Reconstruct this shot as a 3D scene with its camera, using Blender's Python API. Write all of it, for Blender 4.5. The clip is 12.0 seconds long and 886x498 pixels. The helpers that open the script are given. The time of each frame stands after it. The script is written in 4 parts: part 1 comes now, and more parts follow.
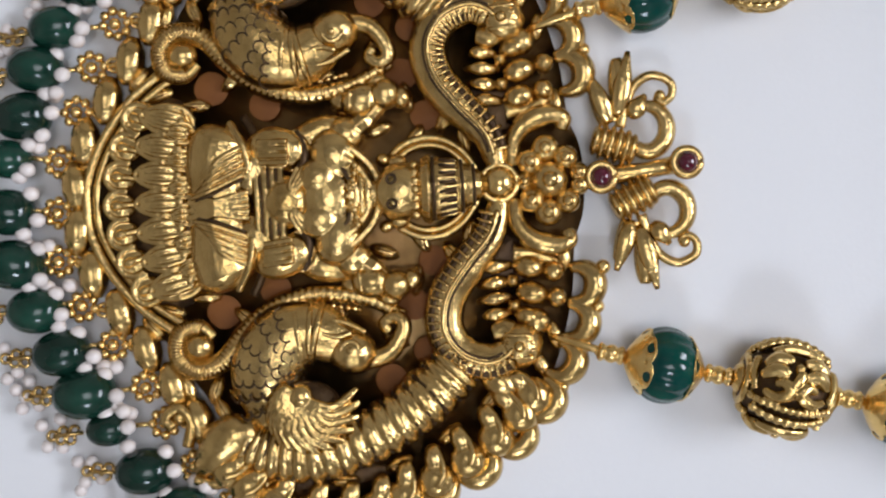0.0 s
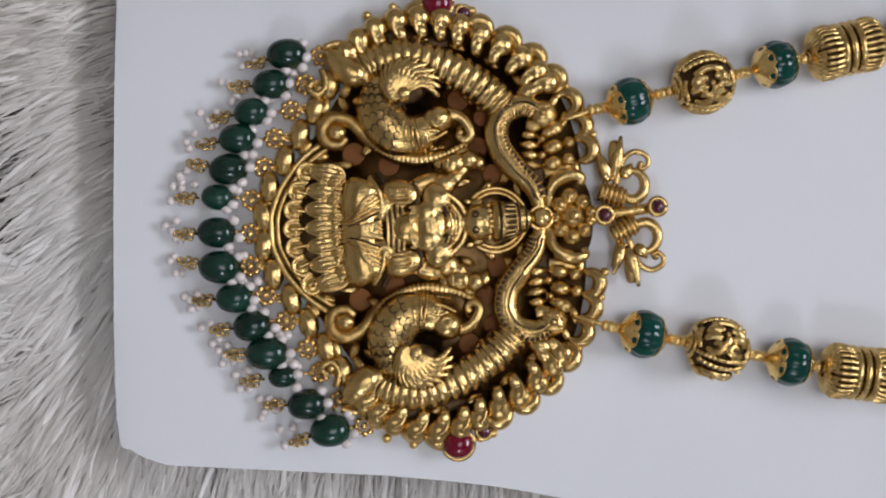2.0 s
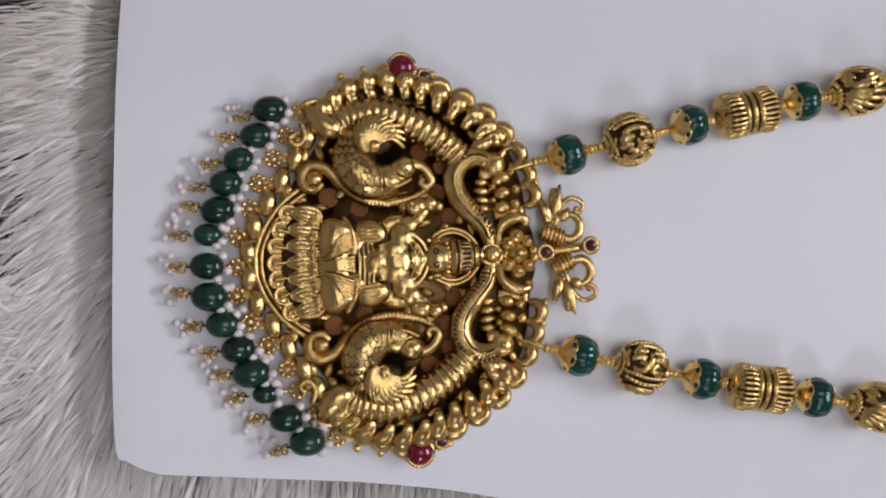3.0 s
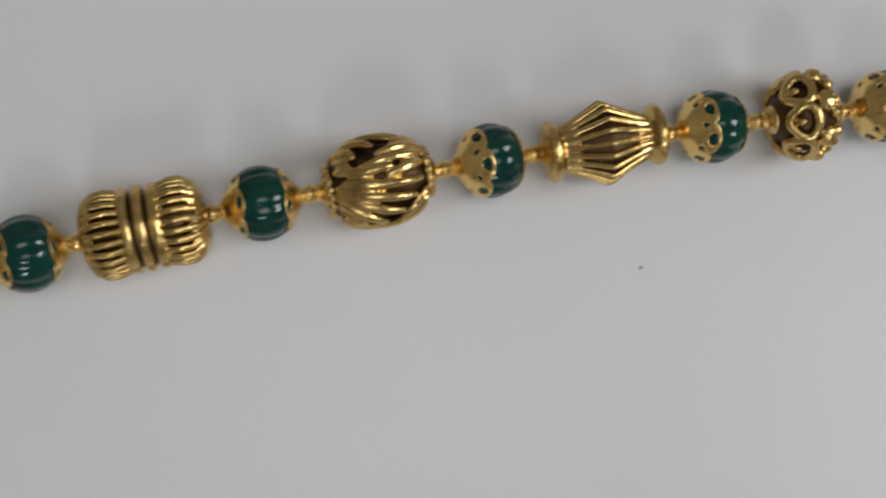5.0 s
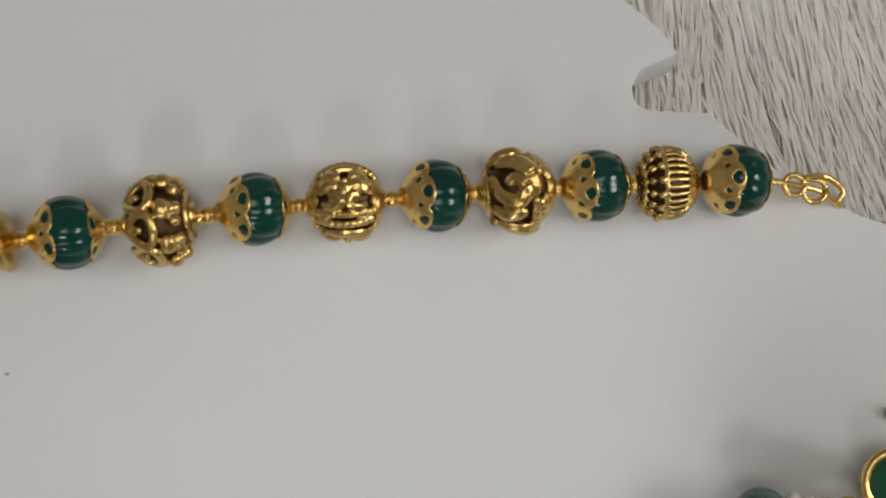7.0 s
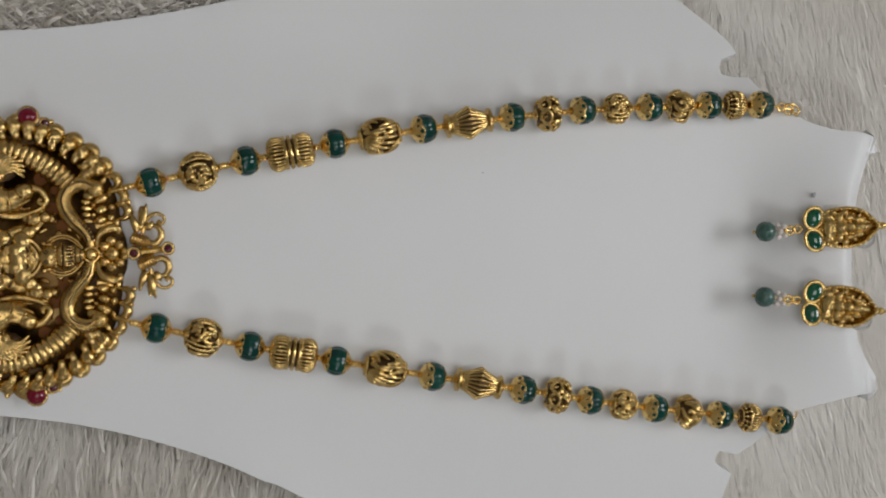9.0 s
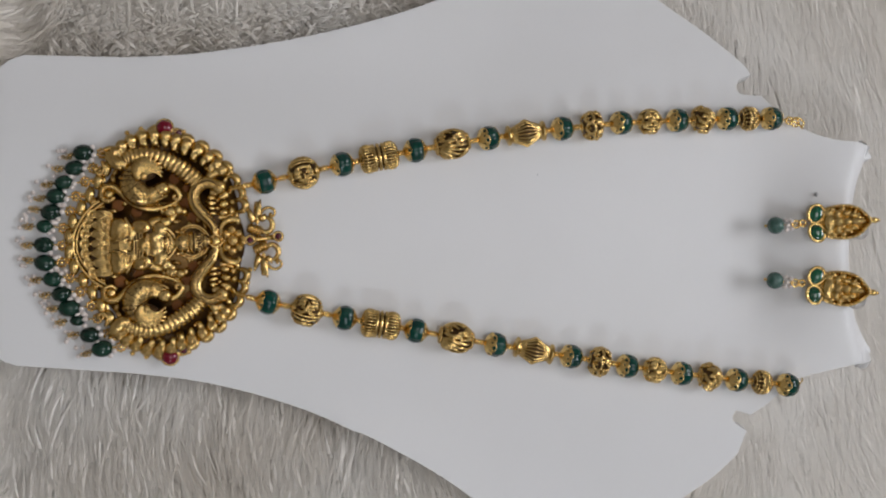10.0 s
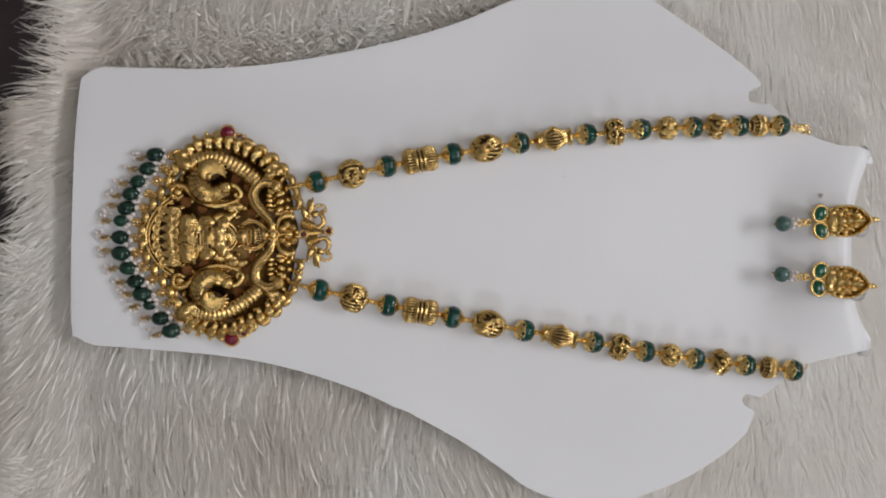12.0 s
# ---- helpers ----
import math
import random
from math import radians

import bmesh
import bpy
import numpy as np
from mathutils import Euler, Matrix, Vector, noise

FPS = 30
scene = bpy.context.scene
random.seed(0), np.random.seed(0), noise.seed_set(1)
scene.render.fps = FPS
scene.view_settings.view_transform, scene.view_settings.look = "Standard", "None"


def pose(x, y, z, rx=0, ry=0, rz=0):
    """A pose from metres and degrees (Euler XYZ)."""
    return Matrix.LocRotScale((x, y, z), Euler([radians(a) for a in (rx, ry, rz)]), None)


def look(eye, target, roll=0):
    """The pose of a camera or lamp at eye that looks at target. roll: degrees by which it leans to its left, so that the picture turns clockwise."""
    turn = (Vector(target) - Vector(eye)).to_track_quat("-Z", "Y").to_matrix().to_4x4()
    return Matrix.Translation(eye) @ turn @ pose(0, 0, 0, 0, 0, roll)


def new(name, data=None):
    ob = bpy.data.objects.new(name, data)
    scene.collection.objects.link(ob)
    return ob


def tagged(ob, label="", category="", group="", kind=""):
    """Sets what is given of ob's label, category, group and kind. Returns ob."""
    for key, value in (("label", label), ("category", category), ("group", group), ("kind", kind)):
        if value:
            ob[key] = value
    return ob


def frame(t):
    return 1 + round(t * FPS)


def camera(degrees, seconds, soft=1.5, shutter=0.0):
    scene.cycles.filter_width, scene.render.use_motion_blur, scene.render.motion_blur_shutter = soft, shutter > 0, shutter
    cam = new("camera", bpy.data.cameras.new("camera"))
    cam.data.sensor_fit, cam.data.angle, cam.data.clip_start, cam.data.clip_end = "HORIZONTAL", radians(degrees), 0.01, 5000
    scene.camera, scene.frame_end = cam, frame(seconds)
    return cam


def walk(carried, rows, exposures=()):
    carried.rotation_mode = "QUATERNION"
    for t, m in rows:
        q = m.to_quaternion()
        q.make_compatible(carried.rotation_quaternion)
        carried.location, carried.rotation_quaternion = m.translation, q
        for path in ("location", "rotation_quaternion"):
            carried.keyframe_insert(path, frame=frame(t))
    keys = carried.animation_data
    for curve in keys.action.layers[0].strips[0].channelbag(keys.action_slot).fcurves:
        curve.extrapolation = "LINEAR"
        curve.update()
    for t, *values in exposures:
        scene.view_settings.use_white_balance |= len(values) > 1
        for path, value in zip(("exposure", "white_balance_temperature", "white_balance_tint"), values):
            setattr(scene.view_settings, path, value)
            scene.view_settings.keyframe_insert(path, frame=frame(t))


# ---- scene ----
cam = camera(41.0, 12.0, soft=2.1, shutter=0.15)
PATH = [
    (0.0, -0.0798, -0.0074, 0.1652, -0.55, 2.68, -0.83),
    (0.5, -0.0855, -0.0143, 0.2041, 2.26, 3.00, -0.36),
    (1.0, -0.0908, -0.0087, 0.2315, 1.41, 2.77, 0.01),
    (1.5, -0.0986, -0.0142, 0.2394, 2.76, 2.22, 0.21),
    (2.0, -0.1149, -0.0141, 0.2547, 1.74, -3.30, -0.29),
    (2.5, -0.1356, -0.0147, 0.2774, 2.20, -7.23, -0.21),
    (3.0, -0.1361, -0.0155, 0.2892, 3.39, -8.87, -0.30),
    (3.5, -0.1234, -0.0148, 0.2754, 4.23, -8.83, -0.52),
    (5.5, 0.0636, 0.0382, 0.1496, 3.74, -2.80, -0.36),
    (6.0, 0.1096, 0.0469, 0.1488, 3.19, 2.86, -0.34),
    (6.5, 0.1255, 0.0453, 0.1452, 4.29, 1.14, -0.31),
    (8.5, 0.0004, 0.0084, 0.3727, -0.25, -8.51, 0.90),
    (9.0, -0.0238, 0.0047, 0.4193, -0.29, -8.84, 0.83),
    (9.5, -0.0341, -0.0012, 0.4589, -0.01, -8.38, 0.99),
    (10.0, -0.0524, -0.0069, 0.4995, 0.48, -7.71, 1.01),
    (10.5, -0.0582, -0.0058, 0.5326, 0.63, -7.00, 1.04),
    (11.0, -0.0608, -0.0016, 0.5316, 0.24, -6.75, 1.15),
    (11.5, -0.0590, -0.0113, 0.5471, 0.73, -6.36, 1.20),
    (12.0, -0.0578, -0.0066, 0.5507, 0.07, -5.89, 1.42),
]
walk(cam, [(t, pose(*p)) for t, *p in PATH],
     [(0.0, 0.08, 5850, 12), (1.5, -0.2, 5850, 12), (2.5, -0.28, 5950, 16), (3.5, -0.34, 6000, 18), (5.5, -0.6, 6500, 7), (6.5, -0.58, 6650, 8), (8.5, -0.68, 6500, 7), (9.5, -0.56, 6250, 10), (12.0, -0.45, 6300, 12)])

# ---- world and light ----
world = bpy.data.worlds.new("world")
scene.world = world
world.use_nodes = True
sky = world.node_tree.nodes.new("ShaderNodeTexSky")
sky.sky_type, sky.sun_disc, sky.sun_elevation, sky.sun_rotation = "NISHITA", False, radians(40), radians(180)
world.node_tree.links.new(sky.outputs[0], world.node_tree.nodes["Background"].inputs[0])
world.node_tree.nodes["Background"].inputs[1].default_value = 0.1


def area(name, eye, target, sx, sy, watts, colour):
    data = bpy.data.lights.new(name, "AREA")
    data.shape, data.size, data.size_y, data.energy, data.color = "RECTANGLE", sx, sy, watts, colour
    ob = new(name, data)
    ob.matrix_world = look(eye, target)
    return ob


ROOM = 1.7      # half width of the room
# Unseen lamps: south and east aimed by the shadows' direction, overhead added as fill.
area("unseen_south_light", (0.05, -1.66, 1.42), (0.02, 0, 0.1), 0.42, 0.50, 13, (0.90, 0.95, 1.0))
area("unseen_east_light", (1.66, 0.10, 1.10), (0, 0.1, 0.3), 1.0, 0.85, 37, (0.97, 0.97, 0.99))
area("added_overhead_light", (0.25, -0.15, 2.36), (0.25, -0.15, 0), 1.0, 1.0, 12, (1.0, 0.96, 0.92))

# ---- materials ----


def material(name, base, rough=0.5, metal=0.0, vary=0.12, scale=300.0, bump=0.0, bump_scale=None, second=None,
             second_scale=60.0, coat=0.0, trans=0.0, spec=0.5, obj_vary=0.0, amount=0.5, subsurface=0.0):
    m = bpy.data.materials.new(name)
    m.use_nodes = True
    nt = m.node_tree
    b = nt.nodes["Principled BSDF"]
    co = nt.nodes.new("ShaderNodeTexCoord").outputs["Object"]
    fine = nt.nodes.new("ShaderNodeTexNoise")
    fine.inputs["Scale"].default_value, fine.inputs["Detail"].default_value = scale, 5
    nt.links.new(co, fine.inputs["Vector"])
    coarse = nt.nodes.new("ShaderNodeTexNoise")
    coarse.inputs["Scale"].default_value, coarse.inputs["Detail"].default_value = second_scale, 3
    nt.links.new(co, coarse.inputs["Vector"])
    ramp = nt.nodes.new("ShaderNodeMapRange")
    ramp.inputs[1].default_value, ramp.inputs[2].default_value = 0.5 - amount * 0.35, 0.5 + amount * 0.35
    nt.links.new(coarse.outputs[0], ramp.inputs[0])
    mix = nt.nodes.new("ShaderNodeMix")
    mix.data_type = "RGBA"
    mix.inputs[6].default_value = (*base, 1)
    mix.inputs[7].default_value = (*(second or [c * (1 - vary) for c in base]), 1)
    nt.links.new(ramp.outputs[0], mix.inputs[0])
    hsv = nt.nodes.new("ShaderNodeHueSaturation")
    val = nt.nodes.new("ShaderNodeMapRange")
    val.inputs[3].default_value, val.inputs[4].default_value = 1 - vary, 1 + vary
    nt.links.new(fine.outputs[0], val.inputs[0])
    last = val.outputs[0]
    if obj_vary:
        info = nt.nodes.new("ShaderNodeObjectInfo")
        spread = nt.nodes.new("ShaderNodeMapRange")
        spread.inputs[3].default_value, spread.inputs[4].default_value = 1 - obj_vary, 1 + obj_vary
        nt.links.new(info.outputs["Random"], spread.inputs[0])
        times = nt.nodes.new("ShaderNodeMath")
        times.operation = "MULTIPLY"
        nt.links.new(last, times.inputs[0]), nt.links.new(spread.outputs[0], times.inputs[1])
        last = times.outputs[0]
    nt.links.new(last, hsv.inputs["Value"])
    nt.links.new(mix.outputs[2], hsv.inputs["Color"])
    nt.links.new(hsv.outputs[0], b.inputs["Base Color"])
    rr = nt.nodes.new("ShaderNodeMapRange")
    rr.inputs[3].default_value, rr.inputs[4].default_value = max(0.02, rough - 0.1), min(1, rough + 0.1)
    nt.links.new(fine.outputs[0], rr.inputs[0])
    nt.links.new(rr.outputs[0], b.inputs["Roughness"])
    b.inputs["Metallic"].default_value = metal
    b.inputs["Coat Weight"].default_value = coat
    b.inputs["Transmission Weight"].default_value = trans
    b.inputs["Specular IOR Level"].default_value = spec
    b.inputs["Subsurface Weight"].default_value = subsurface
    b.inputs["Subsurface Radius"].default_value = (0.002, 0.002, 0.002)
    if bump:
        bp = nt.nodes.new("ShaderNodeBump")
        bp.inputs["Strength"].default_value, bp.inputs["Distance"].default_value = bump, 0.0004
        tex = nt.nodes.new("ShaderNodeTexNoise")
        tex.inputs["Scale"].default_value, tex.inputs["Detail"].default_value = bump_scale or scale, 3
        nt.links.new(co, tex.inputs["Vector"])
        nt.links.new(tex.outputs[0], bp.inputs["Height"])
        nt.links.new(bp.outputs[0], b.inputs["Normal"])
    return m


GOLD = material("antique_gold", (0.77, 0.55, 0.218), 0.22, 1.0, 0.15, 900, 0.3, 1500, (0.48, 0.305, 0.095), 190, amount=0.8)
BEADGOLD = material("polished_relief_gold", (0.79, 0.575, 0.235), 0.24, 1.0, 0.12, 900, 0.2, 600, (0.50, 0.325, 0.10), 260, amount=0.8)
BRIGHT = material("bright_gold", (0.90, 0.65, 0.26), 0.24, 1.0, 0.1, 900, 0.15, 900, (0.80, 0.54, 0.18), 300)
DARK = material("oxidised_gold", (0.10, 0.058, 0.024), 0.42, 0.8, 0.3, 900, 0.5, 700, (0.06, 0.035, 0.018), 300, amount=0.6)
COPPER = material("copper_backing", (0.24, 0.092, 0.022), 0.6, 0.0, 0.2, 500, 0.3, 600, (0.15, 0.055, 0.015), 140, spec=0.2)
PLATE = material("brown_gold_plate", (0.24, 0.145, 0.052), 0.36, 1.0, 0.25, 700, 0.4, 300, (0.10, 0.055, 0.022), 130, amount=0.7)
EMERALD = material("emerald_glass", (0.001, 0.054, 0.036), 0.13, 0.0, 0.2, 500, 0.25, 600, (0.001, 0.032, 0.027), 160, 0.0, 0.0, 0.5, 0.15)
DROP = material("dark_green_stone", (0.004, 0.026, 0.016), 0.14, 0.0, 0.35, 400, 0.2, 700, (0.011, 0.046, 0.029), 250, 0.0, 0.0, 0.5, 0.4)
CLOUDY = material("cloudy_green_stone", (0.03, 0.085, 0.066), 0.2, 0.0, 0.25, 500, 0.2, 600, (0.09, 0.16, 0.14), 300, 0.0)
STONE = material("green_cut_stone", (0.004, 0.10, 0.04), 0.08, 0.0, 0.2, 300, 0.0, None, (0.0, 0.06, 0.03), 300, 0.8, 0.0, 0.7, 0.2)
RUBY = material("ruby_stone", (0.20, 0.002, 0.018), 0.1, 0.0, 0.2, 300, 0.0, None, (0.11, 0.001, 0.01), 200, 0.3)
GARNET = material("small_dark_ruby", (0.09, 0.004, 0.018), 0.1, 0.0, 0.2, 300, 0.0, None, (0.05, 0.002, 0.01), 200, 0.8)
PEARL = material("seed_pearl", (0.82, 0.76, 0.72), 0.25, 0.0, 0.08, 600, 0.2, 500, (0.66, 0.55, 0.50), 300, 0.4, obj_vary=0.08)
WHITE = material("white_display_plastic", (0.79, 0.79, 0.80), 0.42, 0.0, 0.012, 900, 0.06, 1400, (0.77, 0.77, 0.775), 14)
SILICONE = material("clear_silicone_stopper", (0.8, 0.8, 0.8), 0.25, 0.0, 0.02, 300, trans=0.85)
SPECK = material("grey_speck", (0.45, 0.46, 0.48), 0.7, 0.0, 0.1)
FUR = material("pale_fur", (0.91, 0.89, 0.855), 0.8, 0.0, 0.06, 400, 0.0, None, (0.72, 0.655, 0.57), 9, spec=0.1, amount=0.7)
HIDE = material("rug_backing", (0.78, 0.73, 0.66), 0.9, 0.0, 0.12, 300, 0.6, 300, (0.68, 0.62, 0.54), 30)
FLOOR = material("dark_plum_floor", (0.035, 0.016, 0.02), 0.4, 0.0, 0.3, 200, 0.3, 200, (0.02, 0.012, 0.014), 12)
CLOTH = material("grey_cloth", (0.32, 0.34, 0.34), 0.85, 0.0, 0.1, 500, 0.6, 900, (0.26, 0.28, 0.28), 30)
WALL = material("cream_wall_paint", (0.62, 0.58, 0.52), 0.8, 0.0, 0.04, 60, 0.2, 200, (0.57, 0.53, 0.47), 3)
CEIL = material("white_ceiling_paint", (0.78, 0.78, 0.77), 0.85, 0.0, 0.03, 60, 0.2, 200)

# ---- mesh helpers ----


class Mesh:
    """Collects vertices and faces of one mesh."""

    def __init__(self):
        self.v, self.f = [], []

    def grid(self, rows, closed=True, caps=True):
        """rows: rings of points, skinned in order."""
        rows = [np.asarray(r, float) for r in rows]
        n, base = len(rows[0]), len(self.v)
        for r in rows:
            self.v.extend(map(tuple, r))
        for a in range(len(rows) - 1):
            for b in range(n if closed else n - 1):
                c = (b + 1) % n
                self.f.append((base + a * n + b, base + a * n + c, base + (a + 1) * n + c, base + (a + 1) * n + b))
        if caps and closed:
            self.f.append(tuple(base + b for b in reversed(range(n))))
            self.f.append(tuple(base + (len(rows) - 1) * n + b for b in range(n)))
        return self

    def ball(self, c, axes, turn=None, n=12, rings=8):
        """An ellipsoid; axes: three half sizes, or one radius; turn: degrees about z, or a Matrix."""
        axes = (axes,) * 3 if isinstance(axes, (int, float)) else axes
        m = np.array(turn if isinstance(turn, Matrix) else Matrix.Rotation(radians(turn or 0), 3, "Z"))
        rows = []
        for i in range(rings + 1):
            th = math.pi * min(max(i / rings, 0.012), 0.988)
            ring = [(math.sin(th) * math.cos(p), math.sin(th) * math.sin(p), math.cos(th)) for p in np.linspace(0, 2 * math.pi, n, endpoint=False)]
            rows.append((np.array(ring) * axes) @ m.T + np.array(c))
        return self.grid(rows)

    def tube(self, pts, r, n=10, flat=1.0, lift=0.0):
        """A tube along 3D points; r: one radius or one for each point; flat: height over width."""
        pts = np.asarray(pts, float)
        if pts.shape[1] == 2:
            pts = np.c_[pts, np.full(len(pts), lift)]
        r = np.full(len(pts), r) if np.isscalar(r) else np.asarray(r, float)
        tan = np.gradient(pts, axis=0)
        tan /= np.linalg.norm(tan, axis=1)[:, None] + 1e-12
        rows = []
        for p, d, q in zip(pts, tan, r):
            up = np.array((0, 0, 1.0)) if abs(d[2]) < 0.95 else np.array((1.0, 0, 0))
            side = np.cross(up, d)
            side /= np.linalg.norm(side)
            over = np.cross(d, side)
            rows.append([p + q * (math.cos(a) * side + flat * math.sin(a) * over) for a in np.linspace(0, 2 * math.pi, n, endpoint=False)])
        return self.grid(rows)

    def lathe(self, prof, n=24, lobes=0, depth=0.0, axis="x", sharp=1.0):
        """Turns (along, radius) pairs about an axis, with optional lobes round it."""
        rows = []
        for a, r in prof:
            ring = []
            for p in np.linspace(0, 2 * math.pi, n, endpoint=False):
                k = r * (1 - depth * (1 - abs(math.cos(lobes * p / 2)) ** sharp)) if lobes else r
                ring.append((a, k * math.cos(p), k * math.sin(p)) if axis == "x" else (k * math.cos(p), k * math.sin(p), a))
            rows.append(ring)
        return self.grid(rows)

    def ring(self, c, big, small, n=20, m=8, normal="z", squash=1.0, start=0, end=360):
        ang = np.radians(np.linspace(start, end, n))
        p = np.c_[big * np.cos(ang), squash * big * np.sin(ang), 0 * ang]
        if normal == "x":
            p = p[:, [2, 0, 1]]
        return self.tube(p + np.array(c), small, m)

    def slab(self, outline, z0, z1):
        o = np.asarray(outline, float)
        return self.grid([np.c_[o, np.full(len(o), z0)], np.c_[o, np.full(len(o), z1)]])


def curve(points, n=40, closed=False):
    """A smooth Catmull-Rom line through the points."""
    p = np.asarray(points, float)
    k = len(p)
    out = []
    for s in np.linspace(0, k if closed else k - 1, n, endpoint=not closed):
        i = min(int(s), (k if closed else k - 1) - 1)
        t = s - i
        q = [p[(i + d) % k] if closed else p[min(max(i + d, 0), k - 1)] for d in (-1, 0, 1, 2)]
        out.append(0.5 * (2 * q[1] + (q[2] - q[0]) * t + (2 * q[0] - 5 * q[1] + 4 * q[2] - q[3]) * t ** 2 + (3 * q[1] - q[0] - 3 * q[2] + q[3]) * t ** 3))
    return np.array(out)


MM = 0.001


def data_of(name, mesh, mat, scale=MM, smooth=True):
    me = bpy.data.meshes.new(name)
    me.from_pydata([tuple(c * scale for c in v) for v in mesh.v], [], mesh.f)
    bm = bmesh.new()
    bm.from_mesh(me)
    bmesh.ops.recalc_face_normals(bm, faces=bm.faces)
    bm.to_mesh(me)
    bm.free()
    me.materials.append(mat)
    me.shade_smooth() if smooth else me.shade_flat()
    return me


def part(name, mesh, mat, parent=None, label="", at=None, scale=MM, smooth=True):
    """Links a Mesh (or mesh data) as one object under a thing or part."""
    me = mesh if isinstance(mesh, bpy.types.Mesh) else data_of(name, mesh, mat, scale, smooth)
    ob = new(name, me)
    ob.parent = parent
    if at is not None:
        ob.matrix_basis = at
    return tagged(ob, label)


def cast(name, mesh, mat, voxel=0.2, passes=2, scale=MM):
    """Melts the overlapping shapes of a Mesh into one continuous casting; returns mesh data."""
    tmp = new("casting", data_of(name, mesh, mat, 1.0))
    melt = tmp.modifiers.new("melt", "REMESH")
    melt.mode, melt.voxel_size, melt.use_smooth_shade = "VOXEL", voxel, True
    soften = tmp.modifiers.new("soften", "SMOOTH")
    soften.factor, soften.iterations = 0.5, passes
    me = bpy.data.meshes.new_from_object(tmp.evaluated_get(bpy.context.evaluated_depsgraph_get()))
    bpy.data.objects.remove(tmp)
    me.transform(Matrix.Scale(scale, 4))
    me.name = name
    me.materials.clear()
    me.materials.append(mat)
    me.shade_smooth()
    return me


def step(a, b, x):
    t = min(max((x - a) / (b - a), 0), 1)
    return t * t * (3 - 2 * t)


# ---- the display, the rug and the room ----


def surface(x, y):
    """Height of the display's face: shoulders fall away, the neck lifts."""
    z = -0.009 * step(0.055, 0.125, abs(y)) * step(-0.03, 0.10, x)
    z += (0.0148 * step(0.148, 0.192, x) - 0.0062 * step(0.050, 0.150, x)) * (1 - 0.7 * min(1, (y / 0.05) ** 2))
    rim = (0.1962 + 0.0088 * min(1.6, (y / 0.042) ** 2)) - x
    z -= 0.005 * max(0.0, 1 - max(rim, 0) / 0.007) ** 2 * (abs(y) < 0.047)
    z -= 0.004 * step(0.035, 0.075, abs(y)) * step(0.10, 0.02, x)
    return z


def display_outline():
    upper = [(-0.118, 0.0755), (-0.090, 0.0782), (-0.055, 0.0848), (-0.022, 0.0935), (0.005, 0.1030), (0.030, 0.1150),
             (0.053, 0.1260), (0.075, 0.1280), (0.097, 0.1195), (0.118, 0.1065), (0.135, 0.0950), (0.149, 0.0835), (0.1525, 0.0785)]
    notch_u = [(0.1470, 0.0762), (0.1455, 0.0725), (0.1478, 0.0698), (0.1568, 0.0692)]
    neck_u = [(0.1640, 0.0620), (0.1720, 0.0565), (0.1800, 0.0527), (0.1900, 0.0502), (0.2000, 0.0496), (0.2060, 0.0470), (0.2085, 0.0430)]
    top = [(0.2046, 0.0415), (0.1990, 0.0310), (0.1963, 0.0170), (0.1957, 0.0000), (0.1972, -0.0160), (0.2000, -0.0280), (0.2052, -0.0378)]
    neck_l = [(0.2092, -0.0430), (0.2070, -0.0478), (0.1970, -0.0500), (0.1850, -0.0528), (0.1746, -0.0560), (0.1660, -0.0628), (0.1608, -0.0678), (0.1545, -0.0722)]
    notch_l = [(0.1475, -0.0705), (0.1462, -0.0738), (0.1480, -0.0765), (0.1530, -0.0795)]
    lower = [(0.1500, -0.0900), (0.1391, -0.1009), (0.1227, -0.1118), (0.1050, -0.1195), (0.0850, -0.1250), (0.0650, -0.1245), (0.0450, -0.1185),
             (0.0326, -0.1100), (0.0135, -0.0970), (-0.0107, -0.0837), (-0.0346, -0.0722), (-0.0609, -0.0632), (-0.0869, -0.0572), (-0.1126, -0.0541)]
    left = [(-0.1590, -0.0512), (-0.1662, -0.0480), (-0.1694, -0.0410), (-0.1702, 0.0100), (-0.1692, 0.0620), (-0.1665, 0.0710), (-0.1590, 0.0748)]
    lines = [curve(s, 4 * len(s)) for s in (upper, notch_u, neck_u, top, neck_l, notch_l, lower, left)]
    pts = np.concatenate(lines)
    pts[(pts[:, 0] < -0.02) & (pts[:, 1] < 0), 1] -= 0.001
    return pts


